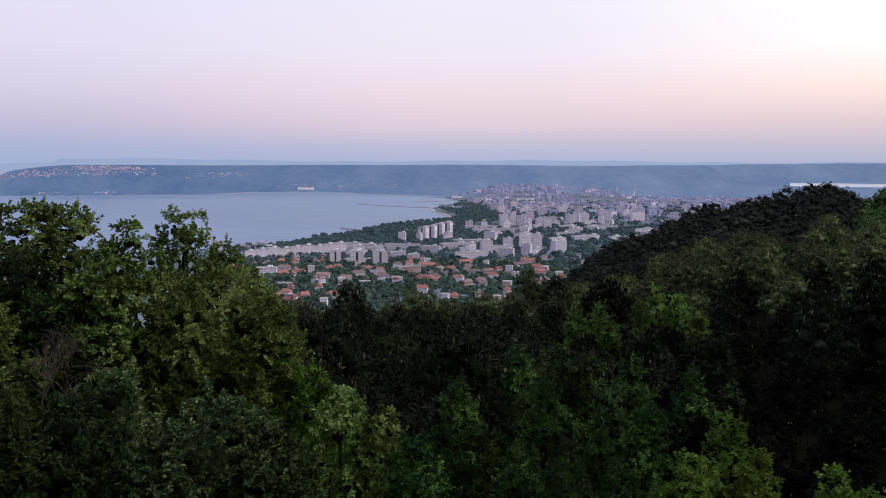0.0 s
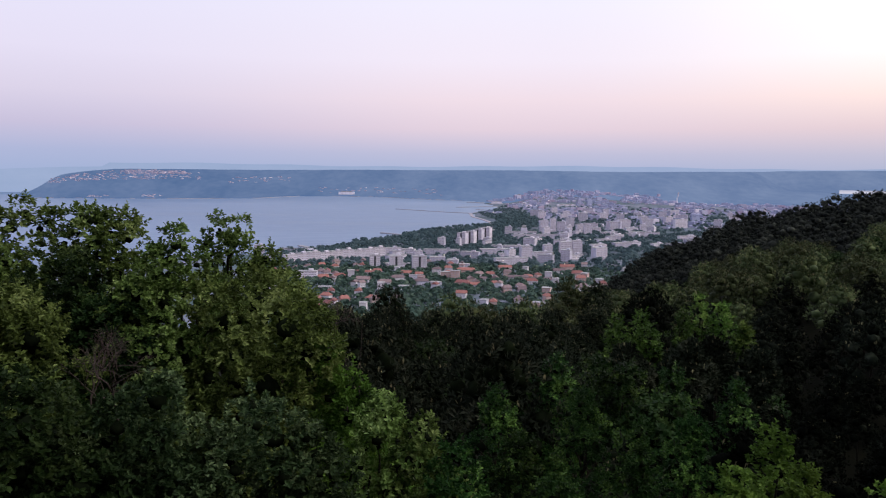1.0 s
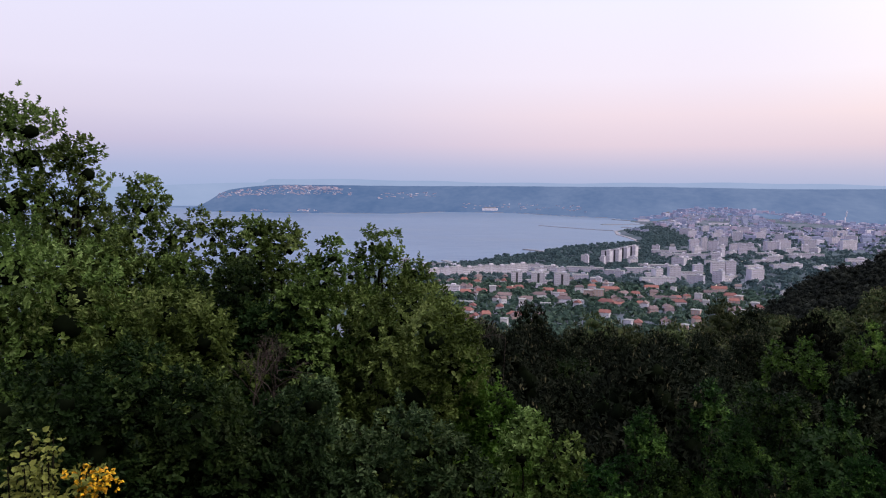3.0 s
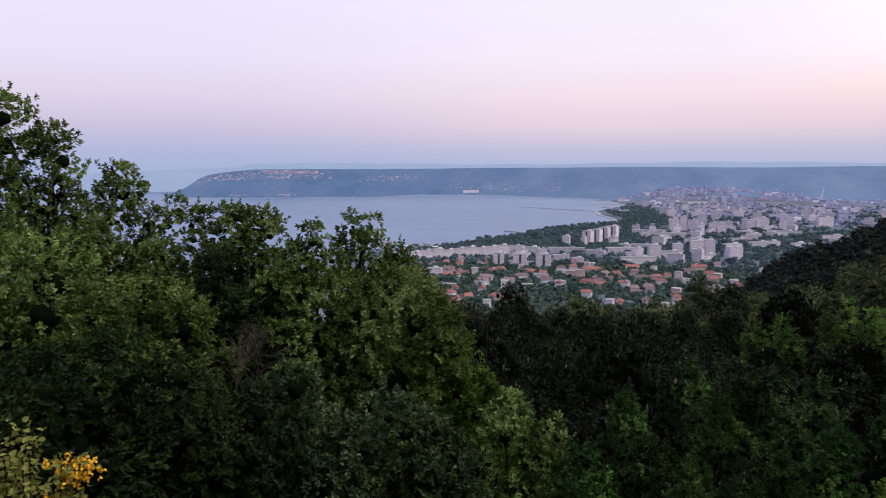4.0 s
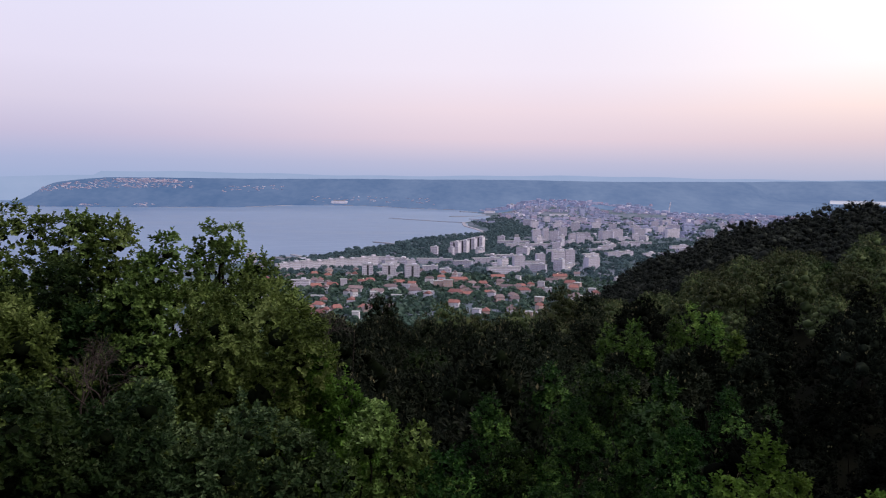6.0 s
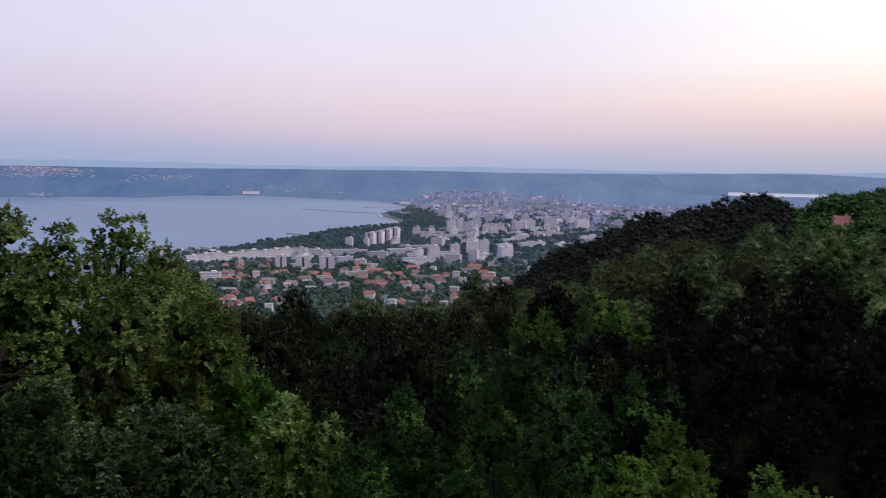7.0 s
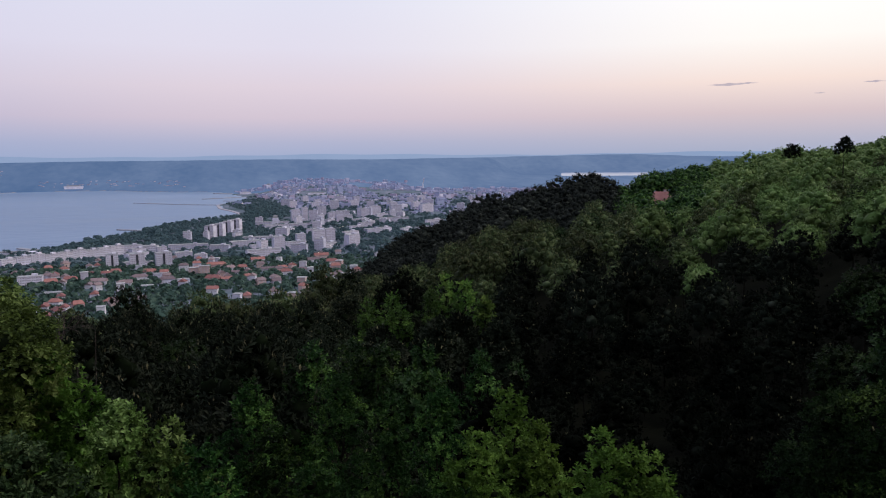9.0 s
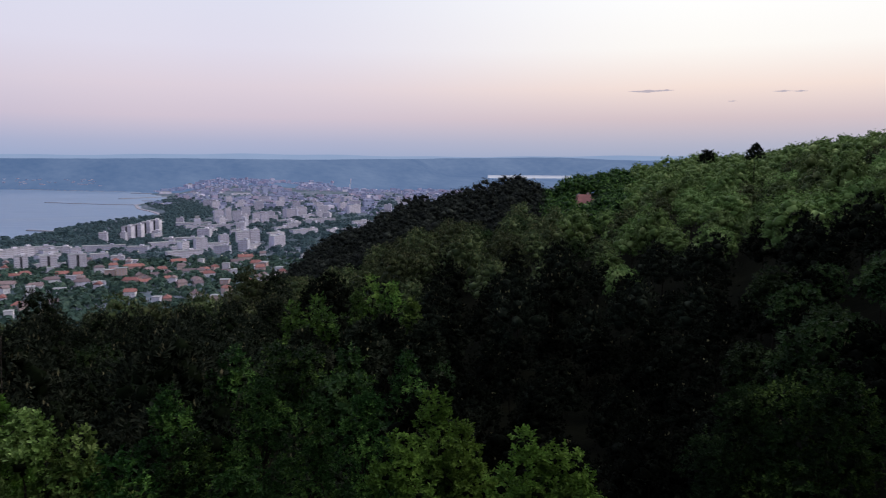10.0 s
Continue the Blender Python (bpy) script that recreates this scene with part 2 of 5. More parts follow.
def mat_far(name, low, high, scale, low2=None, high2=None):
    """A distant backdrop that glows, haze painted into its colour: wooded hills with fields and gullies; a second,
    hazier pair of tones for the inland end.
    """
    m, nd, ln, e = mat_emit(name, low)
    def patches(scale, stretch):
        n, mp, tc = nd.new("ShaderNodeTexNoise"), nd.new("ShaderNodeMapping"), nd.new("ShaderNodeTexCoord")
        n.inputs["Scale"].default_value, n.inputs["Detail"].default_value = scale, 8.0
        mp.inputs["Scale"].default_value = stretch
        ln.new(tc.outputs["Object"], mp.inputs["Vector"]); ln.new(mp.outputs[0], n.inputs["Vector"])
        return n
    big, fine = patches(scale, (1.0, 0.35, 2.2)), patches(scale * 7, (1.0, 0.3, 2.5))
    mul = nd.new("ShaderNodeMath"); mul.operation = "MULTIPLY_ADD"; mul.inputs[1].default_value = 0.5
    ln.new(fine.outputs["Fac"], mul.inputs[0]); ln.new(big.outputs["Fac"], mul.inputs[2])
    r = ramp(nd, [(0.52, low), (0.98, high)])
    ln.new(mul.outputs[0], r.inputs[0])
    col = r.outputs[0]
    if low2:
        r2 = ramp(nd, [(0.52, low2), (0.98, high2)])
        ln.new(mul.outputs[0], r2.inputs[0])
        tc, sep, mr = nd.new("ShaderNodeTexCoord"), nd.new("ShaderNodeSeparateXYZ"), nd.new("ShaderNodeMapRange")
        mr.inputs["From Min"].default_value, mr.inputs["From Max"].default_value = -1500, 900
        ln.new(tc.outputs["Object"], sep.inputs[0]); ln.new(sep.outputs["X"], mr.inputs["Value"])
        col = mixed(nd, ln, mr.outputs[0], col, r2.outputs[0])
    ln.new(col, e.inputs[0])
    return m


# Haze tones given off as glow, since no air lies between.
M["far_hill"] = mat_far("haze_painted_hill", lin(82, 108, 149), lin(106, 126, 163), 0.004, lin(100, 121, 159), lin(120, 138, 172))
M["far_ridge"] = mat_far("haze_painted_ridge", lin(148, 166, 200), lin(156, 172, 205), 0.002)
# Village walls too take the haze's lavender into their colour.
M["village"] = mat_island("village_hazed_walls", [(0, (0.30, 0.29, 0.40, 1)), (0.3, (0.38, 0.33, 0.43, 1)), (0.6, (0.46, 0.38, 0.46, 1)), (0.88, (0.66, 0.58, 0.66, 1))])
M["lamp"] = mat_emit("street_light", (1.0, 0.9, 0.72, 1), 1.6)[0]


def mat_ground():
    """Town plain: grass, dust and gardens in patches, with distance haze put into their bluish tones."""
    m, nd, ln, b = material("plain_ground", 0.95, 0, 0.1)
    n, f = noise_tex(nd, ln, 0.012, 6.0), noise_tex(nd, ln, 0.09, 4.0)
    r = ramp(nd, [(0.33, (0.060, 0.090, 0.100, 1)), (0.47, (0.095, 0.120, 0.145, 1)), (0.58, (0.14, 0.155, 0.20, 1)), (0.72, (0.22, 0.215, 0.27, 1))])
    mul = nd.new("ShaderNodeMath"); mul.operation = "MULTIPLY_ADD"; mul.inputs[1].default_value = 0.35
    sub = nd.new("ShaderNodeMath"); sub.operation = "SUBTRACT"; sub.inputs[1].default_value = 0.17
    ln.new(f.outputs["Fac"], mul.inputs[0]); ln.new(n.outputs["Fac"], mul.inputs[2]); ln.new(mul.outputs[0], sub.inputs[0]); ln.new(sub.outputs[0], r.inputs[0])
    ln.new(r.outputs[0], b.inputs["Base Color"])
    return m


def mat_sea():
    m, nd, ln, b = material("sea_water", 0.35, 0, 0.42)
    tc = nd.new("ShaderNodeTexCoord")
    def streaks(scale, stretch, turn, detail):
        n, mp = nd.new("ShaderNodeTexNoise"), nd.new("ShaderNodeMapping")
        mp.inputs["Scale"].default_value, mp.inputs["Rotation"].default_value = stretch, (0, 0, turn)
        n.inputs["Scale"].default_value, n.inputs["Detail"].default_value = scale, detail
        ln.new(tc.outputs["Object"], mp.inputs["Vector"]); ln.new(mp.outputs[0], n.inputs["Vector"])
        return n
    s, f = streaks(0.0028, (0.4, 1.5, 1), 0.25, 5.0), streaks(0.03, (0.35, 1.3, 1), -0.3, 4.0)
    mul = nd.new("ShaderNodeMath"); mul.operation = "MULTIPLY_ADD"; mul.inputs[1].default_value = 0.35
    ln.new(f.outputs["Fac"], mul.inputs[0]); ln.new(s.outputs["Fac"], mul.inputs[2])
    r = ramp(nd, [(0.45, (0.052, 0.106, 0.215, 1)), (0.66, (0.085, 0.145, 0.265, 1)), (0.9, (0.155, 0.212, 0.335, 1))])
    ln.new(mul.outputs[0], r.inputs[0]); ln.new(r.outputs[0], b.inputs["Base Color"])
    rr = nd.new("ShaderNodeMapRange"); rr.inputs["To Min"].default_value, rr.inputs["To Max"].default_value = 0.28, 0.5
    ln.new(s.outputs["Fac"], rr.inputs["Value"]); ln.new(rr.outputs[0], b.inputs["Roughness"])
    link_bump(nd, ln, b, f.outputs["Fac"], 0.4, 3.0)
    return m


M["plain"], M["sea"] = mat_ground(), mat_sea()


# ---- mesh helpers ----
def mesh_of(name, verts, faces, mat, smooth=False):
    """A mesh from arrays; faces all of one length, or a list of mixed ones."""
    me = bpy.data.meshes.new(name)
    verts = np.asarray(verts, dtype=np.float32)
    if isinstance(faces, np.ndarray):
        k = faces.shape[1]
        me.vertices.add(len(verts)); me.vertices.foreach_set("co", verts.ravel())
        me.loops.add(faces.size); me.loops.foreach_set("vertex_index", faces.astype(np.int32).ravel())
        me.polygons.add(len(faces)); me.polygons.foreach_set("loop_start", np.arange(0, faces.size, k, dtype=np.int32))
        me.update(calc_edges=True)
    else:
        me.from_pydata([tuple(v) for v in verts], [], faces)
        me.update()
    me.polygons.foreach_set("use_smooth", np.full(len(me.polygons), smooth, dtype=bool))
    me.materials.append(mat)
    return me


def part(name, me, parent, label=""):
    ob = new(name, me)
    ob.parent = parent
    if label:
        ob["label"] = label
    return ob


def box_arrays(boxes):
    """Many boxes (x, y, z base, half x, half y, height, turn) as one array mesh, with no bottom face."""
    b = np.asarray(boxes, dtype=float)
    sx = np.array([-1, 1, 1, -1, -1, 1, 1, -1]); sy = np.array([-1, -1, 1, 1, -1, -1, 1, 1]); sz = np.array([0, 0, 0, 0, 1, 1, 1, 1])
    lx, ly = b[:, 3:4] * sx, b[:, 4:5] * sy
    c, s = np.cos(b[:, 6:7]), np.sin(b[:, 6:7])
    v = np.stack([b[:, 0:1] + c * lx - s * ly, b[:, 1:2] + s * lx + c * ly, b[:, 2:3] + b[:, 5:6] * sz], -1).reshape(-1, 3)
    f = np.array([[0, 1, 5, 4], [1, 2, 6, 5], [2, 3, 7, 6], [3, 0, 4, 7], [4, 5, 6, 7]])
    return v, (np.arange(len(b))[:, None, None] * 8 + f[None]).reshape(-1, 4)


def tube(points, radii, sides=6):
    """A tapered limb along points."""
    p = np.asarray(points, float)
    r = np.asarray(radii, float)
    d = np.gradient(p, axis=0)
    d /= np.linalg.norm(d, axis=1)[:, None] + 1e-9
    up = np.where(np.abs(d[:, 2:3]) > 0.9, np.array([[1.0, 0, 0]]), np.array([[0, 0, 1.0]]))
    u = np.cross(d, up); u /= np.linalg.norm(u, axis=1)[:, None]
    w = np.cross(d, u)
    a = np.arange(sides) * 2 * np.pi / sides
    v = p[:, None] + r[:, None, None] * (np.cos(a)[None, :, None] * u[:, None] + np.sin(a)[None, :, None] * w[:, None])
    n, i, j = len(p), np.arange(len(p) - 1)[:, None], np.arange(sides)[None]
    k = (j + 1) % sides
    f = np.stack([i * sides + j, i * sides + k, (i + 1) * sides + k, (i + 1) * sides + j], -1).reshape(-1, 4)
    return v.reshape(-1, 3), f


def join(pieces):
    vs, fs, o = [], [], 0
    for v, f in pieces:
        vs.append(v); fs.append(f + o); o += len(v)
    return np.concatenate(vs), np.concatenate(fs)


# ---- the land ----
SEA_EDGE = [(-4900, -900), (-1200, 700), (-620, 1080), (-420, 1240), (-372, 1296), (-335, 1322), (-290, 1368), (-281, 1421), (-253, 1501), (-203, 1593),
            (-183, 1679), (-144, 1810), (-91, 1923), (-30, 1985), (22, 2050), (24, 2130), (6, 2235), (-26, 2367), (-37, 2549), (13, 2690), (45, 2880), (52, 3067), (10, 3290), (-67, 3614), (-234, 3665), (-482, 3890),
            (-593, 3990), (-780, 4010), (-975, 3961), (-1114, 3649), (-1430, 3500), (-1584, 3472), (-1994, 3434), (-2140, 3440), (-2303, 3541), (-2420, 3760), (-2620, 4260), (-6500, 9000), (-9000, 0)]
KNOT_D = [0, 3, 6, 12, 20, 35, 60, 100, 140, 200, 300, 380, 500, 800, 1100, 6000]
KNOT_A = [-180, -75, 0, 8, 14, 20, 28.0, 29.2, 32.0, 42, 50, 75, 180]
# Columns -180, 75 and 180: unseen high ground added to block low sky light.
LAND = [
    [148.3] * 13,
    [148.0] * 13,
    [150, 145.5, 144.5, 144.5, 144.5, 144.5, 144.5, 144.5, 144.5, 144.5, 145, 148, 150],
    [158, 139, 138, 138, 138, 138, 138, 138, 138, 138.5, 140, 150, 158],
    [168, 137, 137, 136.5, 136, 136, 136, 136, 136, 137, 138.5, 156, 168],
    [184, 134, 134.5, 134.5, 134, 133, 133, 133, 133, 134, 138, 166, 184],
    [204, 129.5, 130.3, 130.8, 130, 129, 130, 130, 130, 133, 140, 180, 204],
    [222, 122, 123.6, 125.8, 126, 127, 130, 129.5, 129, 136.0, 142.0, 190, 222],
    [230, 111, 113, 119, 122.5, 129, 133, 132, 131, 139.5, 144.5, 196, 230],
    [236, 92, 95, 105, 115, 124, 129, 128, 130, 140, 145, 200, 236],
    [240, 60, 62, 94, 115, 127, 135, 129, 137, 142.2, 150, 204, 240],
    [240, 40, 45, 60, 85, 100, 115, 115, 122, 132, 142, 200, 240],
    [230, 22, 22, 25, 40, 55, 70, 75, 80, 100, 115, 180, 230],
    [190, 8, 8, 8, 8, 9, 12, 14, 18, 30, 50, 130, 190],
    [150, 4, 4, 4, 4, 4, 5, 6, 8, 15, 30, 90, 150],
    [140, 4, 4, 4, 4, 4, 4, 4, 4, 10, 30, 80, 140],
]
FAR_A = [-60, -33.4, -32.7, -32.1, -30.8, -28.5, -26.6, -20, -10, 0, 12, 21, 30, 36, 60, 180]
FAR_H = [0, 8, 40, 76, 103, 126, 142, 140, 145, 151, 147, 156, 163, 152, 150, 150]


def sea_distance(x, y):
    """Metres inland from the shore; negative at sea."""
    p = np.array(SEA_EDGE, float); q = np.roll(p, -1, 0)
    best, inside = np.full(x.shape, 1e9), np.zeros(x.shape, bool)
    for (ax, ay), (bx, by) in zip(p, q):
        ex, ey = bx - ax, by - ay
        t = np.clip(((x - ax) * ex + (y - ay) * ey) / (ex * ex + ey * ey), 0, 1)
        best = np.minimum(best, np.hypot(x - ax - t * ex, y - ay - t * ey))
        hit = ((ay > y) != (by > y)) & (x < (bx - ax) * (y - ay) / (by - ay + 1e-12) + ax)
        inside ^= hit
    return np.where(inside, -best, best)


def smooth01(v):
    v = np.clip(v, 0, 1)
    return v * v * (3 - 2 * v)


def land_height(x, y):
    x, y = np.asarray(x, float), np.asarray(y, float)
    d, a = np.hypot(x, y), np.degrees(np.arctan2(x, y))
    g, kd, ka = np.array(LAND), np.array(KNOT_D, float), np.array(KNOT_A, float)
    i = np.clip(np.searchsorted(kd, d) - 1, 0, len(kd) - 2)
    j = np.clip(np.searchsorted(ka, a) - 1, 0, len(ka) - 2)
    s, t = smooth01((d - kd[i]) / (kd[i + 1] - kd[i])) * 0.5 + 0.5 * np.clip((d - kd[i]) / (kd[i + 1] - kd[i]), 0, 1), smooth01((a - ka[j]) / (ka[j + 1] - ka[j]))
    z = (g[i, j] * (1 - t) + g[i, j + 1] * t) * (1 - s) + (g[i + 1, j] * (1 - t) + g[i + 1, j + 1] * t) * s
    z = z + np.clip((d - 40) / 300, 0, 1) * (d < 900) * 1.2 * np.sin(x * 0.05 + 1.3) * np.cos(y * 0.043)
    sd = sea_distance(x, y)
    far = np.interp(a, FAR_A, FAR_H) + 1.2 * np.sin(a * 0.5) + 0.6 * np.sin(a * 2.7 + 1)
    start = np.where(a < -2, 3500, 3480 + 100 * np.sin(a * 0.35))
    rise = np.where(a < -2, smooth01((sd + 15) / np.where(a < -24, 260, 500)), smooth01((d - start) / 1000)) * (d > 3200)
    rise = rise * (0.95 + 0.05 * np.sin(d * 0.012 + a * 0.7) * (1 - rise))
    quarter = smooth01((a - 1.6) / 3.0) * (1 - 0.42 * smooth01((a - 7) / 4)) * (1 - smooth01((a - 11.5) / 3))      # a town quarter on rising ground
    z = z + 43 * smooth01((d - 2900) / 620) * quarter
    shelf = smooth01((a - 19) / 3) * (1 - smooth01((a - 31) / 4))
    low = np.where(d < 3850, 3 + 47 * smooth01((d - 3300) / 550), np.where(d < 4720, 50, 50 + (far - 50) * smooth01((d - 4720) / 200)))
    z = np.where(d > 3200, np.maximum(z, (far * rise + 3) * (1 - shelf) + low * shelf), z)
    return np.where(sd > 0, np.minimum(z, 1.2 + sd * 0.6), -6)


def build_land():
    az = np.radians(np.concatenate([np.arange(-62, 62, 0.34), np.arange(62, 298, 4.0)]))
    rad = np.concatenate([[0.004], np.geomspace(2, 1000, 74), np.linspace(1028, 4930, 130)])
    A, D = np.meshgrid(az, rad)
    X, Y = D * np.sin(A), D * np.cos(A)
    Z = land_height(X, Y)
    n, m = A.shape
    i, j = np.meshgrid(np.arange(n - 1), np.arange(m), indexing="ij")
    k = (j + 1) % m
    F = np.stack([i * m + j, i * m + k, (i + 1) * m + k, (i + 1) * m + j], -1).reshape(-1, 4)
    V = np.stack([X, Y, Z], -1).reshape(-1, 3)
    ring = D[:-1][:, :].reshape(-1)
    for name, lo, hi, mat, label in (("ground_hillside", -1, 620, M["soil"], "leaf litter and scrub on the wooded hillside, darkened for deep shade"),
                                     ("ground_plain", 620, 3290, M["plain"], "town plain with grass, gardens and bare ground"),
                                     ("backdrop_hills", 3290, 9e9, M["far_hill"], "distant wooded hills across the bay, glowing in painted blue haze")):
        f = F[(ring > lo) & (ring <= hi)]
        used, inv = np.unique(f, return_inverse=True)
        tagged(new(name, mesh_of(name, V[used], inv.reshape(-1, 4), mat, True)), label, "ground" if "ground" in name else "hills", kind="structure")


build_land()


def build_sea():
    a = np.radians(np.arange(0, 360, 3.0))
    rad = np.array([0.0, 600, 1400, 2400, 3500, 4960])
    A, D = np.meshgrid(a, rad)
    V = np.stack([D * np.sin(A), D * np.cos(A), 0 * A], -1).reshape(-1, 3)
    n, m = A.shape
    i, j = np.meshgrid(np.arange(n - 1), np.arange(m), indexing="ij")
    k = (j + 1) % m
    F = np.stack([i * m + j, (i + 1) * m + j, (i + 1) * m + k, i * m + k], -1).reshape(-1, 4)
    tagged(new("water_bay", mesh_of("water_bay", V, F, M["sea"])), "calm grey-blue bay at dusk with soft ripples", "sea", kind="structure")


build_sea()


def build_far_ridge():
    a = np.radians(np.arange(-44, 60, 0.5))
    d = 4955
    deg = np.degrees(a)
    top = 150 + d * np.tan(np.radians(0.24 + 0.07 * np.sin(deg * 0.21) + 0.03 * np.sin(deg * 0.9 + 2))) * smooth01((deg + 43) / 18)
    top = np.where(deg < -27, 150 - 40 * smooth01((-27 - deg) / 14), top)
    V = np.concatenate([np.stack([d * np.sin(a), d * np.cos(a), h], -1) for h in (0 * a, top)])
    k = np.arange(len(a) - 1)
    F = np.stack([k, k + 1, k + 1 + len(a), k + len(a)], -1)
    tagged(new("backdrop_far_ridge", mesh_of("backdrop_far_ridge", V, F, M["far_ridge"])), "farthest ridge, glowing in a painted pale haze tone", "hills", kind="structure")


build_far_ridge()


# ---- trees ----
def unit(rng, n):
    v = rng.normal(0, 1, (n, 3))
    return v / np.linalg.norm(v, axis=1)[:, None]


def blades(base, dirs, size, rng, flat=0.35, broad=0.5, lobed=True, out=None):
    """Leaves at base, growing along dirs, their upper sides turned to out and to the sky: points and faces."""
    n = len(base)
    d = dirs / (np.linalg.norm(dirs, axis=1)[:, None] + 1e-9)
    up = (np.array([0, 0, 1.0]) if out is None else out * 0.9 + np.array([0, 0, 0.4])) + rng.normal(0, flat, (n, 3))
    s = np.cross(d, up); s /= np.linalg.norm(s, axis=1)[:, None] + 1e-9
    nn = np.cross(s, d)
    L = (size * rng.uniform(0.7, 1.25, n))[:, None]
    W = L * broad
    droop = nn * L * rng.uniform(-0.35, 0.0, n)[:, None]
    if lobed:
        fold = nn * W * 0.22
        v = np.stack([base, base + d * L * 0.36 + s * W * 0.42 + fold, base + d * L * 0.76 + s * W * 0.5 + fold + droop * 0.6, base + d * L + droop,
                      base + d * L * 0.76 - s * W * 0.5 + fold + droop * 0.6, base + d * L * 0.36 - s * W * 0.42 + fold], 1)
        f = np.array([[0, 1, 2, 3], [0, 3, 4, 5]])
        F = (np.arange(n)[:, None, None] * 6 + f[None]).reshape(-1, 4)
    else:
        v = np.stack([base - s * W * 0.12, base + d * L * 0.6 + s * W * 0.5 + droop * 0.3, base + d * L + droop, base + d * L * 0.55 - s * W * 0.5 + droop * 0.3], 1)
        F = np.arange(n * 4).reshape(-1, 4)
    return v.reshape(-1, 3), F


def leaf_mesh(name, base, dirs, size, mat, rng, flat=0.35, broad=0.5, lobed=True, out=None):
    return mesh_of(name, *blades(base, dirs, size, rng, flat, broad, lobed, out), mat)


def sprays(rng, at, axis, leaves, leaf, shoot, open_angle=(0.7, 1.45)):
    """Leaves set spirally round short shoots that start at `at` and grow along axis. Returns bases, ways, facing, sizes."""
    n = len(at)
    side = unit(rng, n); side -= axis * np.sum(side * axis, 1)[:, None]
    side /= np.linalg.norm(side, axis=1)[:, None] + 1e-9
    other = np.cross(axis, side)
    k = n * leaves
    A, S, O = (np.repeat(q, leaves, 0) for q in (axis, side, other))
    t = np.tile((np.arange(leaves) + 0.5) / leaves, n)
    phi = np.tile(np.arange(leaves) * 2.4, n) + np.repeat(rng.uniform(0, 6.28, n), leaves) + rng.normal(0, 0.3, k)
    th = rng.uniform(*open_angle, k) - 0.5 * t
    ways = A * np.cos(th)[:, None] + (np.cos(phi)[:, None] * S + np.sin(phi)[:, None] * O) * np.sin(th)[:, None]
    length = np.repeat(shoot * rng.uniform(0.4, 1.3, n), leaves)
    base = np.repeat(at, leaves, 0) + A * (t * length)[:, None]
    return base, ways, A, leaf * (1.12 - 0.4 * t)


def crown_frame(rng, height, radius, lobes, taper=0.3):
    """Limbs and the leafy lobes at their ends: centres, sizes, and the middle height of the crown."""
    tall = max(radius, min(height * 0.46, radius * (1.35 + 1.5 * taper if radius < 1.3 else 1.35)))      # half height of the crown
    c0 = height - tall * 0.97
    ang = np.arange(lobes) * 2.4 + rng.uniform(0, 6)
    hgt = np.linspace(-0.95, 0.9, lobes) + rng.uniform(-0.08, 0.08, lobes)
    slim = 1 - taper * np.clip((hgt + 0.5) / 1.4, 0, 1)
    rr = np.sqrt(np.clip(1 - np.abs(hgt) ** 2.2, 0.02, 1)) * rng.choice([0.35, 0.66, 0.82, 0.95], lobes) * rng.uniform(0.85, 1.1, lobes) * slim
    cen = np.stack([np.cos(ang) * rr * radius, np.sin(ang) * rr * radius, c0 + hgt * tall * 0.88], -1)
    size = radius * rng.uniform(0.2, 0.46, lobes) * (0.45 + 0.55 * slim) * (26 / lobes) ** 0.33
    limbs = [tube([(0, 0, -1.0), (0.05, 0.02, height * 0.2), (-0.04, 0.05, height * 0.5), (0.05, 0, height * 0.66)],
                  [height * 0.013, height * 0.010, height * 0.007, height * 0.003], 8)]
    for c, s, hh in zip(cen, size, hgt):
        if hh > 0.45:
            continue
        z0 = np.clip(c[2] - radius * 0.8, height * 0.22, height * 0.7)
        a = np.array([0, 0, z0]); b = c * np.array([0.55, 0.55, 1]) - np.array([0, 0, s * 0.7])
        limbs.append(tube([a, (a + b) / 2 + rng.normal(0, 0.1, 3), b, c + np.array([0, 0, s * 0.2])], [height * 0.004, height * 0.003, height * 0.002, height * 0.001], 5))
    return limbs, cen, size, c0


def dome_frame(rng, height, radius, lobes, pointed, down=1.45):
    """A forest crown, closed from above: lobes that overlap on a dome, or on a blunt cone for pines."""
    k = np.arange(lobes)
    w = 1 - (k + 0.3) / lobes * down
    ring = np.sqrt(np.clip(1 - w * w, 0, 1))
    ang = k * 2.4 + rng.uniform(0, 6)
    slim = 1 - pointed * np.clip(w, 0, 1)
    high = radius * (0.72 + 0.5 * pointed)
    c0 = height - high - radius * 0.33
    cen = np.stack([np.cos(ang) * ring * slim * radius * 0.64, np.sin(ang) * ring * slim * radius * 0.64, c0 + w * high], -1) + rng.normal(0, radius * 0.06, (lobes, 3))
    size = radius * rng.uniform(0.27, 0.45, lobes) * (0.55 + 0.45 * slim)
    limbs = [tube([(0, 0, -1.0), (0.05, 0.02, height * 0.2), (-0.04, 0.05, height * 0.5), (0.05, 0, height * 0.7)],
                  [height * 0.015, height * 0.012, height * 0.009, height * 0.004], 8)]
    return limbs, cen, size, c0


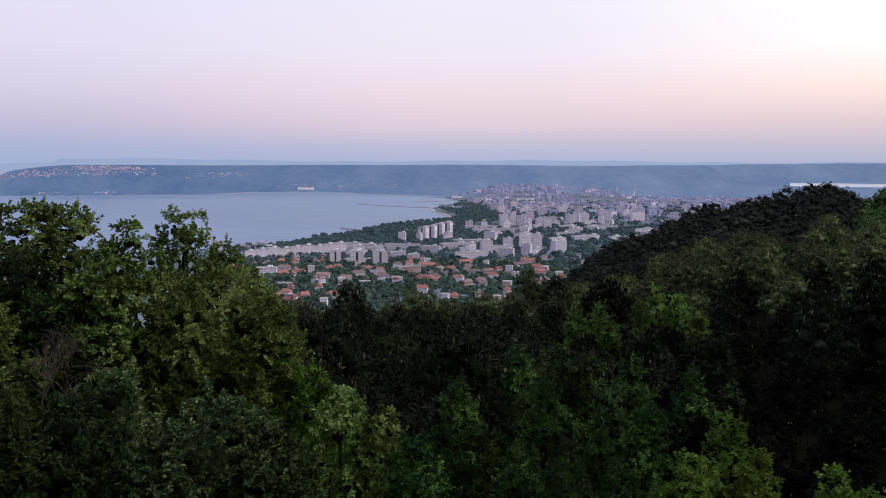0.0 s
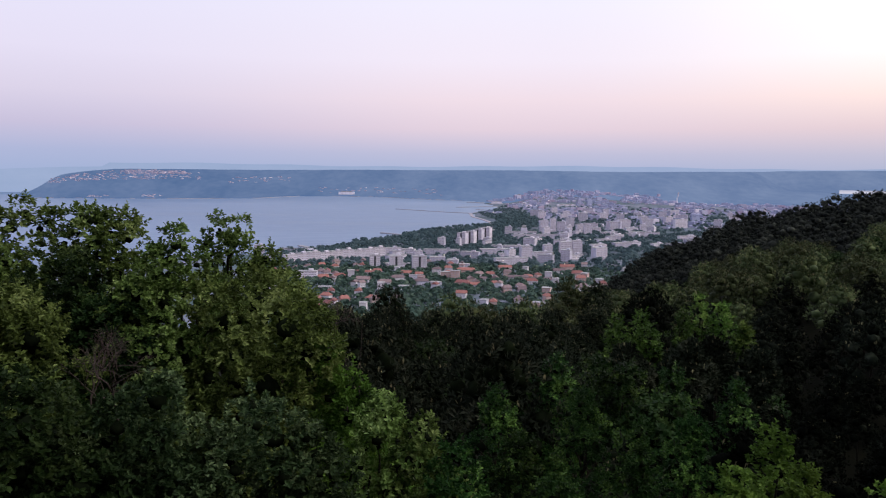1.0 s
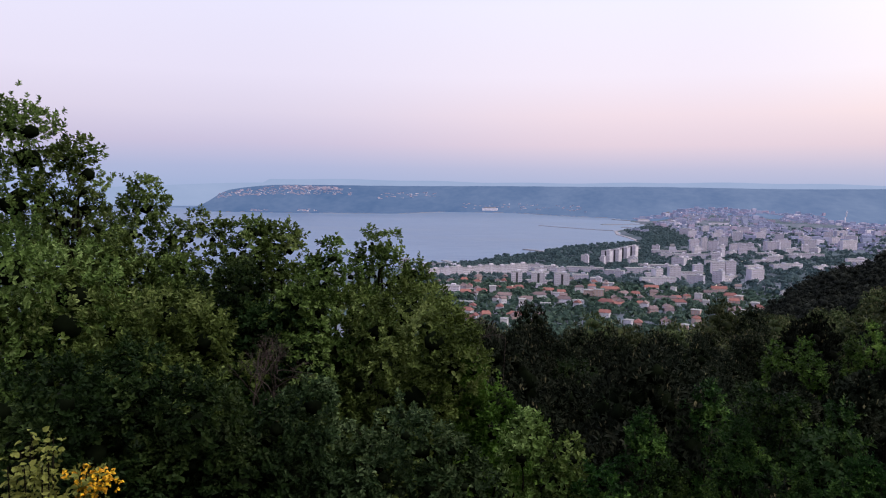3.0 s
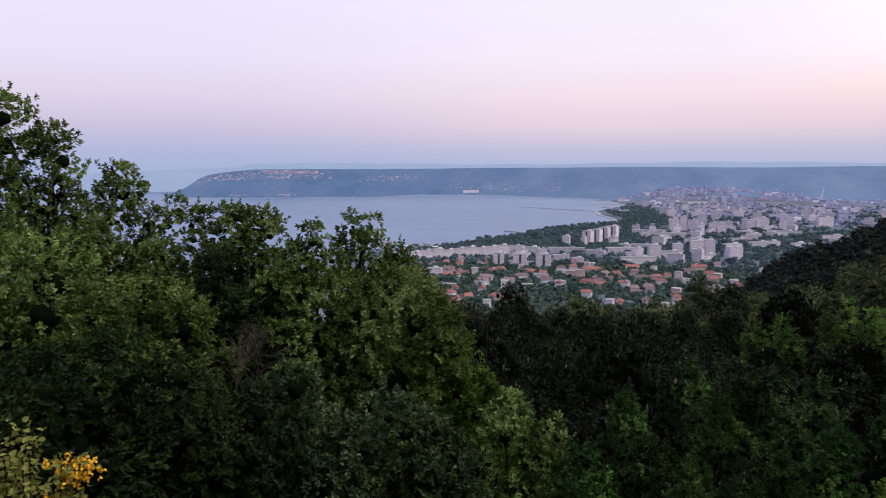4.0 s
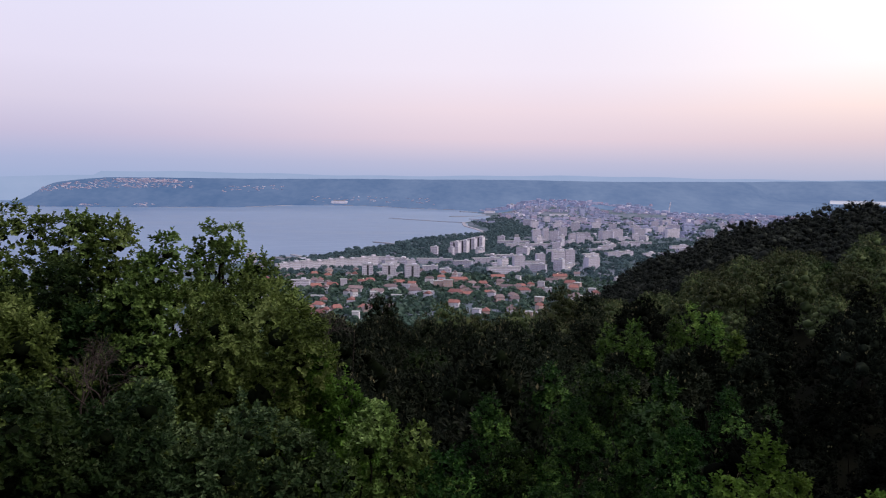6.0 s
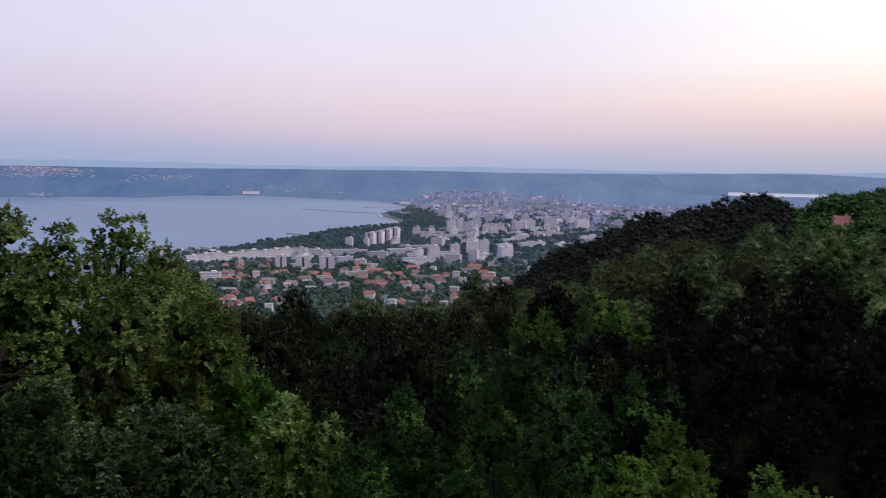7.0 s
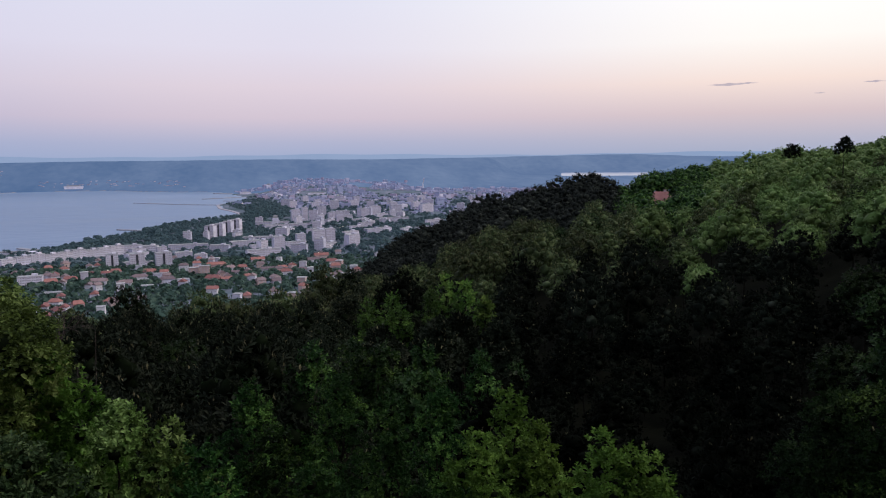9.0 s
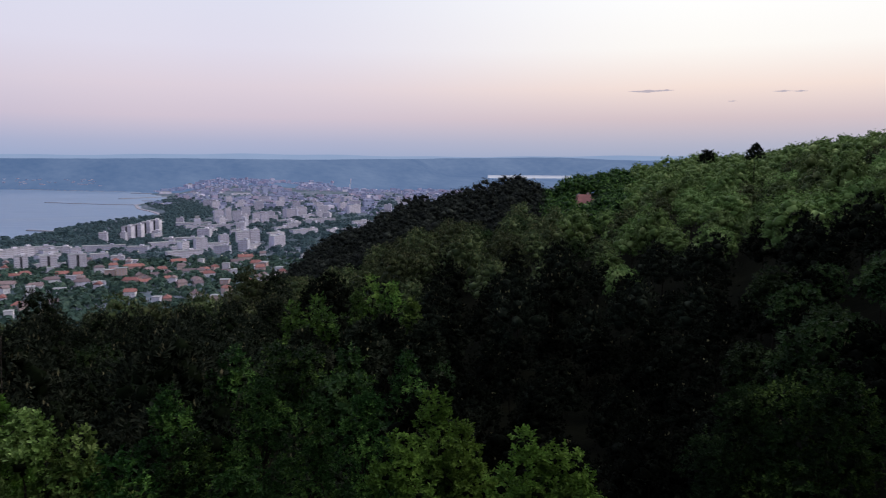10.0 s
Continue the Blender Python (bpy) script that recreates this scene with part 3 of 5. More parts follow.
def spray_spots(rng, cen, size, c0, count, lift=0.5, loose=0.12):
    """Where shoots leave the lobes, most on their upper and outer sides, and the way that each one grows."""
    share = size ** 2 / np.sum(size ** 2)
    at, way = [], []
    for c, s, q in zip(cen, size, share):
        n = max(4, int(count * q))
        out = c - np.array([0, 0, c0]); out = out / (np.linalg.norm(out) + 1e-6)
        u = unit(rng, n) + out * 0.3 + np.array([0, 0, 0.18])
        u[:, 2] = np.where(u[:, 2] < -0.7, -u[:, 2], u[:, 2])
        u /= np.linalg.norm(u, axis=1)[:, None]
        depth = rng.uniform(0.72, 1.04, n) + (rng.random(n) < loose) * rng.uniform(0.05, 0.4, n)
        at.append(c + u * (s * depth)[:, None] * np.array([1.0, 1.0, rng.uniform(0.75, 1.2)]))
        w = u * 0.8 + np.array([0, 0, lift]) + rng.normal(0, 0.25, (n, 3))
        way.append(w / np.linalg.norm(w, axis=1)[:, None])
    return np.concatenate(at), np.concatenate(way)


ICO = None


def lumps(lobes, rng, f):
    """Uneven closed lumps added inside each leafy lobe, to stop the light and darken its gaps."""
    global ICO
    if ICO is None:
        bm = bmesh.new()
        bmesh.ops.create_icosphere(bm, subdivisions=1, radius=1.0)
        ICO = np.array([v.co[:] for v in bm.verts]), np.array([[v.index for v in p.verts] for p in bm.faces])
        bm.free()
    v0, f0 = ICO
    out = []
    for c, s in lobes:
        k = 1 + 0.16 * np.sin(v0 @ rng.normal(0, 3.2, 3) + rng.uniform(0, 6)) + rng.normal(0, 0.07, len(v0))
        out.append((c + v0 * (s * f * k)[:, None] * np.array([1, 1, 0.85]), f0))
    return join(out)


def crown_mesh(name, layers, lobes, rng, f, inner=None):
    """One crown: layers of (points, quads, material), and added lumps in its lobes, near-black for shade gaps unless
    inner is given.
    """
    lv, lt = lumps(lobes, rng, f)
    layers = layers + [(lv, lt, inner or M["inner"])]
    me = bpy.data.meshes.new(name)
    co, loops, starts, mats, o, l = [], [], [], [], 0, 0
    for i, (v, q, mat) in enumerate(layers):
        me.materials.append(mat)
        co.append(np.asarray(v, np.float32).ravel()); loops.append((q + o).astype(np.int32).ravel())
        starts.append(l + np.arange(len(q), dtype=np.int32) * q.shape[1]); mats.append(np.full(len(q), i, np.int32))
        o += len(v); l += q.size
    co, loops, starts, mats = (np.concatenate(x) for x in (co, loops, starts, mats))
    me.vertices.add(o); me.vertices.foreach_set("co", co)
    me.loops.add(l); me.loops.foreach_set("vertex_index", loops)
    me.polygons.add(len(starts)); me.polygons.foreach_set("loop_start", starts)
    me.update(calc_edges=True)
    me.polygons.foreach_set("use_smooth", mats == len(layers) - 1)
    me.polygons.foreach_set("material_index", mats)
    return me


def leafy_layers(rng, at, way, leaves, leaf, mat, lobed, flat=0.3):
    b, w, out, size = sprays(rng, at, way, leaves, leaf, leaf * (0.6 if leaf > 0.19 else 1.9), (0.9, 1.5) if leaf > 0.19 else (0.7, 1.45))
    return [(*blades(b, w, size, rng, flat, 0.58, lobed, out), mat)]


def pine_layers(rng, at, way, leaves, leaf, mat, candles):
    """Tufts of needles, and on a share of them the pale upright shoots of early summer."""
    b, w, out, size = sprays(rng, at, way, leaves, leaf, leaf * 0.8, (0.35, 1.25))
    layers = [(*blades(b, w, size, rng, 0.4, 0.36, False, out), mat)]
    if candles:
        pick = (rng.random(len(at)) < candles * np.clip(0.4 + way[:, 2], 0, 1.4)) & (at[:, 2] > np.median(at[:, 2]))
        p = np.repeat(at[pick], 2, 0) + rng.normal(0, leaf * 0.25, (2 * pick.sum(), 3)) + way[pick].repeat(2, 0) * leaf * 0.5
        d = rng.normal(0, 0.22, p.shape) + np.array([0, 0, 1.0])
        layers.append((*blades(p, d, leaf * 0.75, rng, 0.8, 0.34, False, unit(rng, len(p))), M["candle"]))
    return layers


def make_tree(name, seed, kind, height, radius, mat, detail, leaf, boughs=True, taper=0.3, candles=0.0):
    """One tree > trunk, crown at the origin. detail: lobes, shoots and leaves a shoot."""
    rng = np.random.default_rng(seed)
    ob = new(name)
    count, shoots, leaves = detail
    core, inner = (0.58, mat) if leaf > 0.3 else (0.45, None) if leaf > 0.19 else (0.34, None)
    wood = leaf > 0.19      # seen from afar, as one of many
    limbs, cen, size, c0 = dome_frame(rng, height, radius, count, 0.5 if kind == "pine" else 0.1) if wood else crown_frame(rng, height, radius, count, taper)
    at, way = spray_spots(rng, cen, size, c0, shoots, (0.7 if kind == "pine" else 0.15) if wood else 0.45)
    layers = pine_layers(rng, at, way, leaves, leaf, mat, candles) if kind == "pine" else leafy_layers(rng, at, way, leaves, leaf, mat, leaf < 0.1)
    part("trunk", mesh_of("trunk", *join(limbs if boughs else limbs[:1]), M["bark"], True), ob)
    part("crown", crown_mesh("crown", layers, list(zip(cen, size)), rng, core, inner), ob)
    return ob


def polar(az, d):
    return d * math.sin(radians(az)), d * math.cos(radians(az))


# ---- near trees on the slope below the viewpoint ----
def near_tree(az, el, d, radius, mat, seed, label, leaf=0.10):
    x, y = polar(az, d)
    ground = float(land_height(x, y)) - 0.1
    height = max(150 + d * math.tan(radians(el)) - ground, radius * 1.5)
    pine = mat == "pine"
    shoots = int(min(660 * radius * radius + 110, 1500) * (0.11 / leaf) ** 1.15)
    ob = make_tree("pine_tree" if pine else "oak_tree", seed, "pine" if pine else "oak", height, radius, M[mat], (24, shoots, 9), leaf * (1.6 if pine else 1), True,
                   0.16 if radius > 1.3 else 0.34 if az < -14 else 0.6, 0.06 if pine else 0)
    ob.matrix_world = pose(x, y, ground, 0, 0, seed * 47 % 360)
    return tagged(ob, label, "tree", "pines" if pine else "trees on the near slope")


GREEN = "leafy green oak tree on the slope below the viewpoint"
BRIGHT = "oak tree with bright yellow-green leaves beside darker trees"
COOL = "oak bush low on the near slope, grey-green leaves dimmed for shade"
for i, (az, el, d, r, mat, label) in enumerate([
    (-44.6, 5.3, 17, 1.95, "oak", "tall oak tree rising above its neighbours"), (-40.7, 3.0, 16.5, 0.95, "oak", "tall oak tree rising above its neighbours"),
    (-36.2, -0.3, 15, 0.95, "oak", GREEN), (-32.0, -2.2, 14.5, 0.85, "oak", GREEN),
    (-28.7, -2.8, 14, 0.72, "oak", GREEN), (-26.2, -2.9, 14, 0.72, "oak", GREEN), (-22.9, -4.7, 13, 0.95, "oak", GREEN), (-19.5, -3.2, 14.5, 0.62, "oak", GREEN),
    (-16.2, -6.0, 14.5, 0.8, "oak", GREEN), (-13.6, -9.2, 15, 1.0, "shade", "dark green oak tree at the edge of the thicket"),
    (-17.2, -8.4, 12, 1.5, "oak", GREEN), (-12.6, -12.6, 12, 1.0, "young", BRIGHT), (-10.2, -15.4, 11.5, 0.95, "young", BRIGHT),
    (-7.8, -16.4, 10.5, 0.75, "oak", GREEN), (-4.6, -17.6, 10.5, 0.9, "oak", GREEN), (-2.0, -20.5, 10, 0.7, "hollow", "young green tree in the hollow, leaves dimmed for shade"),
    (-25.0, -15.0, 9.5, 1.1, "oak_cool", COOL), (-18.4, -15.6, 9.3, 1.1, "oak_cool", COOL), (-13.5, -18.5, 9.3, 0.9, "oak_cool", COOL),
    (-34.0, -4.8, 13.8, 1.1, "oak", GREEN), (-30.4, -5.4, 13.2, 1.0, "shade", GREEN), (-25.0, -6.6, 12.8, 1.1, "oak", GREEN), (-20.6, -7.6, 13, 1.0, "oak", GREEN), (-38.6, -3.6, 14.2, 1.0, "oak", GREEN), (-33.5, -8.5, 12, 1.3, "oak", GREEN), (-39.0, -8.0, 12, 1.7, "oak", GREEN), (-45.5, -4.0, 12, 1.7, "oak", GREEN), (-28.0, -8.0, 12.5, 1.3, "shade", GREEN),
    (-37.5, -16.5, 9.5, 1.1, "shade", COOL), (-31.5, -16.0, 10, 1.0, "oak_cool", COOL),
    (1.0, -16.2, 17, 0.89, "hollow", "young green tree in the hollow, leaves dimmed for shade"), (5.8, -13.6, 24, 1.2, "hollow", "young green tree in the hollow, leaves dimmed for shade"), (3.0, -20.0, 13, 0.81, "hollow", "young green tree in the hollow, leaves dimmed for shade"),
    (8.0, -16.0, 19, 0.96, "hollow", "young green tree in the hollow, leaves dimmed for shade"), (10.2, -10.9, 31, 0.66, "glade", BRIGHT), (12.2, -10.4, 32, 0.62, "glade", BRIGHT), (16.2, -9.0, 36, 0.75, "glade", BRIGHT), (17.6, -9.3, 36, 0.7, "glade", BRIGHT), (19.2, -10.6, 35, 0.6, "glade", BRIGHT), (14.9, -10.0, 36, 0.6, "glade", BRIGHT), (13.6, -12.4, 33, 1.1, "pine", "pine tree on the wooded hillside, needles darkened for shade"), (17.2, -12.0, 33.5, 1.2, "pine", "pine tree on the wooded hillside, needles darkened for shade"), (20.2, -12.6, 33, 1.1, "pine", "pine tree on the wooded hillside, needles darkened for shade"), (11.0, -13.0, 30, 1.0, "pine", "pine tree on the wooded hillside, needles darkened for shade"), (15.6, -12.4, 31.5, 1.1, "pine", "pine tree on the wooded hillside, needles darkened for shade"), (14.6, -14.0, 28, 0.85, "hollow", "young green tree in the hollow, leaves dimmed for shade"), (18.8, -14.6, 28, 0.8, "hollow", "young green tree in the hollow, leaves dimmed for shade"), (11.2, -13.8, 26, 0.92, "hollow", "young green tree in the hollow, leaves dimmed for shade"), (9.0, -13.6, 26, 0.8, "hollow", "young green tree in the hollow, leaves dimmed for shade"),
    (12.0, -18.6, 15, 0.8, "hollow", "young green tree in the hollow, leaves dimmed for shade"), (16.0, -17.4, 18, 0.8, "hollow", "young green tree in the hollow, leaves dimmed for shade"),
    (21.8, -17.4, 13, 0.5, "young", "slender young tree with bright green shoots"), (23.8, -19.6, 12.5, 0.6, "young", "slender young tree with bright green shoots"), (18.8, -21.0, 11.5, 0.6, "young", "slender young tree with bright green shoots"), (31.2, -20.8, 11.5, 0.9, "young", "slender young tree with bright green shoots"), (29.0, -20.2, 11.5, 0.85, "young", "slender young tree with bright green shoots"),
    (6.5, -22.0, 11.5, 0.9, "hollow", "young green tree in the hollow, leaves dimmed for shade"), (33.0, -23.0, 11.5, 0.8, "young", "slender young tree with bright green shoots"), (-43.0, -12.5, 9.2, 1.3, "shade", COOL), (-38.2, -12.6, 9.6, 1.3, "shade", COOL), (-34.0, -13.4, 9.4, 1.2, "shade", COOL), (44.5, -16.0, 17, 1.3, "shade", "young green tree in the hollow, leaves dimmed for shade"), (49.5, -15.0, 16, 1.4, "hollow", "young green tree in the hollow, leaves dimmed for shade"),
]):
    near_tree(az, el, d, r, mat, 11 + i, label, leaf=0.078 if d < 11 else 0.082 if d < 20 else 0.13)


# ---- forest on the slopes ----
def forest():
    rng = np.random.default_rng(5)
    leafy = lambda k, seed, mat, h, r, detail, leaf, boughs=False: [tagged(make_tree("forest_tree", seed + q, "oak", h, r, M[mat], detail, leaf, boughs), "rounded green forest tree on the hillside", "tree", "forest trees") for q in range(k)]
    pine = lambda k, seed, mat, h, r, detail, leaf, candles, boughs=False: [tagged(make_tree("pine_tree", seed + q, "pine", h, r, M[mat], detail, leaf, boughs, 0.4, candles), "dark pine tree with pale shoots on the wooded hillside" if candles > 0.08 else "pine tree on the wooded hillside, needles darkened for shade", "tree", "pines") for q in range(k)]
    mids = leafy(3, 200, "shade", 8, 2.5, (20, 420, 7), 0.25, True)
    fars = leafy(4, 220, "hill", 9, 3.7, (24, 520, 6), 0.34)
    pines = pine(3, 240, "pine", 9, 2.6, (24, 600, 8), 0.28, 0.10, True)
    blacks = pine(3, 290, "deep_shade_pine", 9, 2.6, (20, 360, 8), 0.32, 0.03)
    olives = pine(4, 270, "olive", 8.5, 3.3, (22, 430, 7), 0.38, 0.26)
    dims = pine(3, 280, "half_shade_pine", 9, 3.2, (20, 340, 7), 0.42, 0.06)
    first = set()

    def spots(lo, hi, a0, a1, gap):
        d = lo
        while d < hi:
            step = math.degrees(gap / d)
            a = a0 + rng.uniform(0, step)
            while a < a1:
                yield a + rng.uniform(-0.3, 0.3) * step, d + rng.uniform(-0.35, 0.35) * gap
                a += step
            d += gap

    def stand(places, choose):
        for a, d in places:
            kinds, s = choose(a, d)
            if not kinds:
                continue
            ob = kinds[rng.integers(len(kinds))]
            x, y = polar(a, d)
            m = pose(x, y, float(land_height(x, y)) - 0.2, rng.uniform(-4, 4), rng.uniform(-4, 4), rng.uniform(0, 360)) @ Matrix.Diagonal((s, s, s * rng.uniform(0.9, 1.15), 1))
            if ob.name in first:
                copy_thing(ob, m)
            else:
                ob.matrix_world = m
                first.add(ob.name)

    def near_mid(a, d):
        if a < -12 and d < 45:
            return None, 1
        # Rightwards the darkest needle copy puts the valley's deep shade into colour.
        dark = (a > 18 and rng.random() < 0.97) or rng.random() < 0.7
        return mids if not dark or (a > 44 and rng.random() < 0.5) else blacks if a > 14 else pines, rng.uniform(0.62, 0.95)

    def hill(a, d):
        """Pines with pale shoots on the near shoulder, ones darkened for shade in the hollow before it, leafy trees
        higher up.
        """
        grow = rng.uniform(0.75, 1.05)
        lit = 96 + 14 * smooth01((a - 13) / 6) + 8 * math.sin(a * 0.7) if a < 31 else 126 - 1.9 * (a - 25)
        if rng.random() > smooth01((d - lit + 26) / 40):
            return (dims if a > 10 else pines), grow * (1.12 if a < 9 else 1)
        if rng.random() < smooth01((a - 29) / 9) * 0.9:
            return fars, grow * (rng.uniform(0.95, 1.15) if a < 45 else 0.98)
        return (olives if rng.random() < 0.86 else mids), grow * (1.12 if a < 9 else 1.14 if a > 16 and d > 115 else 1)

    stand(spots(24, 66, -16, 58, 3.8), near_mid)
    stand(spots(66, 165, -12, 60, 6.9), hill)
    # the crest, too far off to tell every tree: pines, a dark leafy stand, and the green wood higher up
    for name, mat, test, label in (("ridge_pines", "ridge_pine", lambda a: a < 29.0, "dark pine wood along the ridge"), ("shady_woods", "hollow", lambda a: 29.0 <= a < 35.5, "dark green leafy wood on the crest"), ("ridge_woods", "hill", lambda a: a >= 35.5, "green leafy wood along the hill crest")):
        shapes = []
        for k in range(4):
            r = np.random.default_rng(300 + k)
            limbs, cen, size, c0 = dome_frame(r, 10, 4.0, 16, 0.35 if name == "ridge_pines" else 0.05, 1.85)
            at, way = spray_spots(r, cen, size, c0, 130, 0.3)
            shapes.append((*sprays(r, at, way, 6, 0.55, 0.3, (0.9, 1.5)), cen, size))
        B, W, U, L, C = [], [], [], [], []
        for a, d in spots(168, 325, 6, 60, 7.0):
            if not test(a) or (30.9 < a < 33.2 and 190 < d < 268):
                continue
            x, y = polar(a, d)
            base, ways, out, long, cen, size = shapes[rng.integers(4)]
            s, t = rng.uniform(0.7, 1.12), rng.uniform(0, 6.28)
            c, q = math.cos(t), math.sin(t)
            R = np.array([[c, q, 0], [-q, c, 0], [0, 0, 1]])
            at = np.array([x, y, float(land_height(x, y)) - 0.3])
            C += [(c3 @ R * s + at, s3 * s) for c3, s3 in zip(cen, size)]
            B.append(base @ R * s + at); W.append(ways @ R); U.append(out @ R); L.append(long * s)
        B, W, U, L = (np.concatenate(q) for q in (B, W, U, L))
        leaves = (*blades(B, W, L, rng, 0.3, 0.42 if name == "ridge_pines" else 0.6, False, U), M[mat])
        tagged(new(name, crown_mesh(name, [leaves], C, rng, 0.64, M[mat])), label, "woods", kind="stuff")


forest()
for az, el, d in ((40.7, 0.75, 185), (43.9, 1.1, 170)):
    x, y = polar(az, d)
    g = float(land_height(x, y)) - 0.2
    h = 150 + d * math.tan(radians(el)) - g
    ob = make_tree("pine_tree", int(az * 10), "pine", h, 1.7, M["half_shade_pine"], (13, 170, 8), 0.5)
    ob.matrix_world = pose(x, y, g, 0, 0, az * 31)
    tagged(ob, "lone dark pine standing on the skyline", "tree", "pines")


# ---- the town ----
def holder(name, x, y, z, turn, label, category, group):
    ob = new(name)
    ob.matrix_world = pose(x, y, z, 0, 0, turn)
    return tagged(ob, label, category, group)


def boxes_mesh(name, boxes, mat):
    v, f = box_arrays(boxes)
    return mesh_of(name, v, f, mat)


def apartment_block(x, y, w, h, depth, turn, wall, label, bays=0):
    """A panel block > body, parapet, lift_house, stairwell strips, a row of windows a storey."""
    z = float(land_height(x, y)) - 0.5
    ob = holder("apartment_block", x, y, z, turn, label, "apartment block", "apartment blocks")
    part("body", boxes_mesh("body", [(0, 0, 0, w / 2, depth / 2, h, 0)], M[wall]), ob)
    parapet = part("parapet", boxes_mesh("parapet", [(0, 0, h, w / 2 + 0.2, depth / 2 + 0.2, 0.5, 0)], M["roof_flat"]), ob)
    part("lift_house", boxes_mesh("lift_house", [(w * 0.18, 0, h + 0.5, min(3, w * 0.15), depth * 0.28, 2.2, 0)], M[wall]), parapet)
    storeys = max(2, round(h / 2.9))
    front = boxes_mesh("window_band", [(0, 0, 0, w * 0.47, 0.06, 1.35, 0)], M["window"])
    side = boxes_mesh("window_band", [(0, 0, 0, 0.06, depth * 0.3, 1.3, 0)], M["window"])
    for s in range(storeys):
        zz = h * (s + 0.5) / storeys - 0.6
        part("window_band", front, ob).location = (0, -depth / 2 - 0.03, zz)
        part("window_band", side, ob).location = ((w / 2 + 0.03) * (1 if turn > 0 else -1), 0, zz)
    for k in range(bays):
        a = (k + 0.5) * w / bays - w / 2
        part("stairwell", boxes_mesh("stairwell", [(a, -depth / 2 - 0.15, 1, min(1.6, w * 0.09), 0.2, h - 1.6, 0)], M["stairwell"]), ob, "dark glazed stairwell strip")
    return ob


def gable(w, depth, rise, over, hip):
    """A tiled roof with eaves; hip: how far the ridge ends are drawn in, 0 for plain gables."""
    a, b = w / 2 + over, depth / 2 + over
    c = a * (1 - hip)
    v = [(-a, -b, 0), (a, -b, 0), (a, b, 0), (-a, b, 0), (-c, 0, rise), (c, 0, rise),
         (-a, -b, -0.25), (a, -b, -0.25), (a, b, -0.25), (-a, b, -0.25)]
    f = [(0, 1, 5, 4), (2, 3, 4, 5), (1, 2, 5), (3, 0, 4), (6, 7, 1, 0), (7, 8, 2, 1), (8, 9, 3, 2), (9, 6, 0, 3), (9, 8, 7, 6)]
    return v, f


def house(x, y, w, h, depth, turn, wall, roof, label):
    """A house > wall, roof, chimney, each window, door."""
    z = float(land_height(x, y)) - 0.4
    ob = holder("house", x, y, z, turn, label, "house", "town houses")
    hip = (0.0, 0.3, 0.5)[int(abs(x) + abs(y)) % 3]
    rise = (min(depth * 0.36, h * 0.42), 0.5)[roof == "roof_flat"]
    eave = h - rise
    part("wall", boxes_mesh("wall", [(0, 0, 0, w / 2, depth / 2, eave, 0)], M[wall]), ob)
    v, f = gable(w, depth, rise, 0.5, hip)
    if not hip:
        ends = [(-w / 2, -depth / 2, eave), (-w / 2, depth / 2, eave), (-w / 2, 0, eave + rise * 0.9), (w / 2, -depth / 2, eave), (w / 2, depth / 2, eave), (w / 2, 0, eave + rise * 0.9)]
        part("gable_wall", mesh_of("gable_wall", ends, [(1, 0, 2), (3, 4, 5), (0, 3, 5, 2), (4, 1, 2, 5)], M[wall]), ob)
    r = part("roof", mesh_of("roof", v, f, M[roof]), ob)
    r.location = (0, 0, eave)
    part("chimney", boxes_mesh("chimney", [(w * 0.2, depth * 0.1, rise * 0.3, 0.4, 0.4, rise * 0.9, 0)], M["concrete"]), r)
    win = boxes_mesh("window", [(0, 0, 0, 0.65, 0.05, 1.4, 0)], M["window"])
    for s in range(max(1, int(eave // 2.9))):
        for k in range(max(1, int(w // 3.6))):
            n = max(1, int(w // 3.6))
            part("window", win, ob).location = ((k + 0.5) * w / n - w / 2, -depth / 2 - 0.02, 1.0 + s * 2.9)
    part("door", boxes_mesh("door", [(w * 0.08, -depth / 2 - 0.03, 0.4, 0.5, 0.05, 2.1, 0)], M["stairwell"]), ob)
    return ob


PALE, GREY = "pale grey concrete panel apartment block", "long grey panel apartment block among trees"
# x, y, width, height, depth, turn, wall, stairwells
for x, y, w, h, dp, turn, wall, bays in [
    (-38, 1428, 17, 26, 14, -24, "facade_tower", 1), (-22, 1462, 17, 26, 14, -24, "facade_tower", 1), (-7, 1509, 17, 26.5, 14, -24, "facade_tower", 1), (9, 1559, 18, 26, 14, -24, "facade_tower", 1),
    (-45, 1418, 8.6, 16, 9, -24, "facade_tower", 0), (-158, 1087, 15, 20, 12, 12, "facade_white", 1), (-126, 1082, 19, 20, 12, 12, "facade_tower", 1), (-92, 1083, 21, 20, 12, 12, "facade_tower", 1),
    (-374, 1230, 17, 17.7, 12, 18, "facade", 1), (-338, 1141, 27, 9, 14, 18, "facade", 0)]:
    apartment_block(x, y, w, h, dp, turn, wall, "tall pale panel tower block with a dark stairwell", bays)
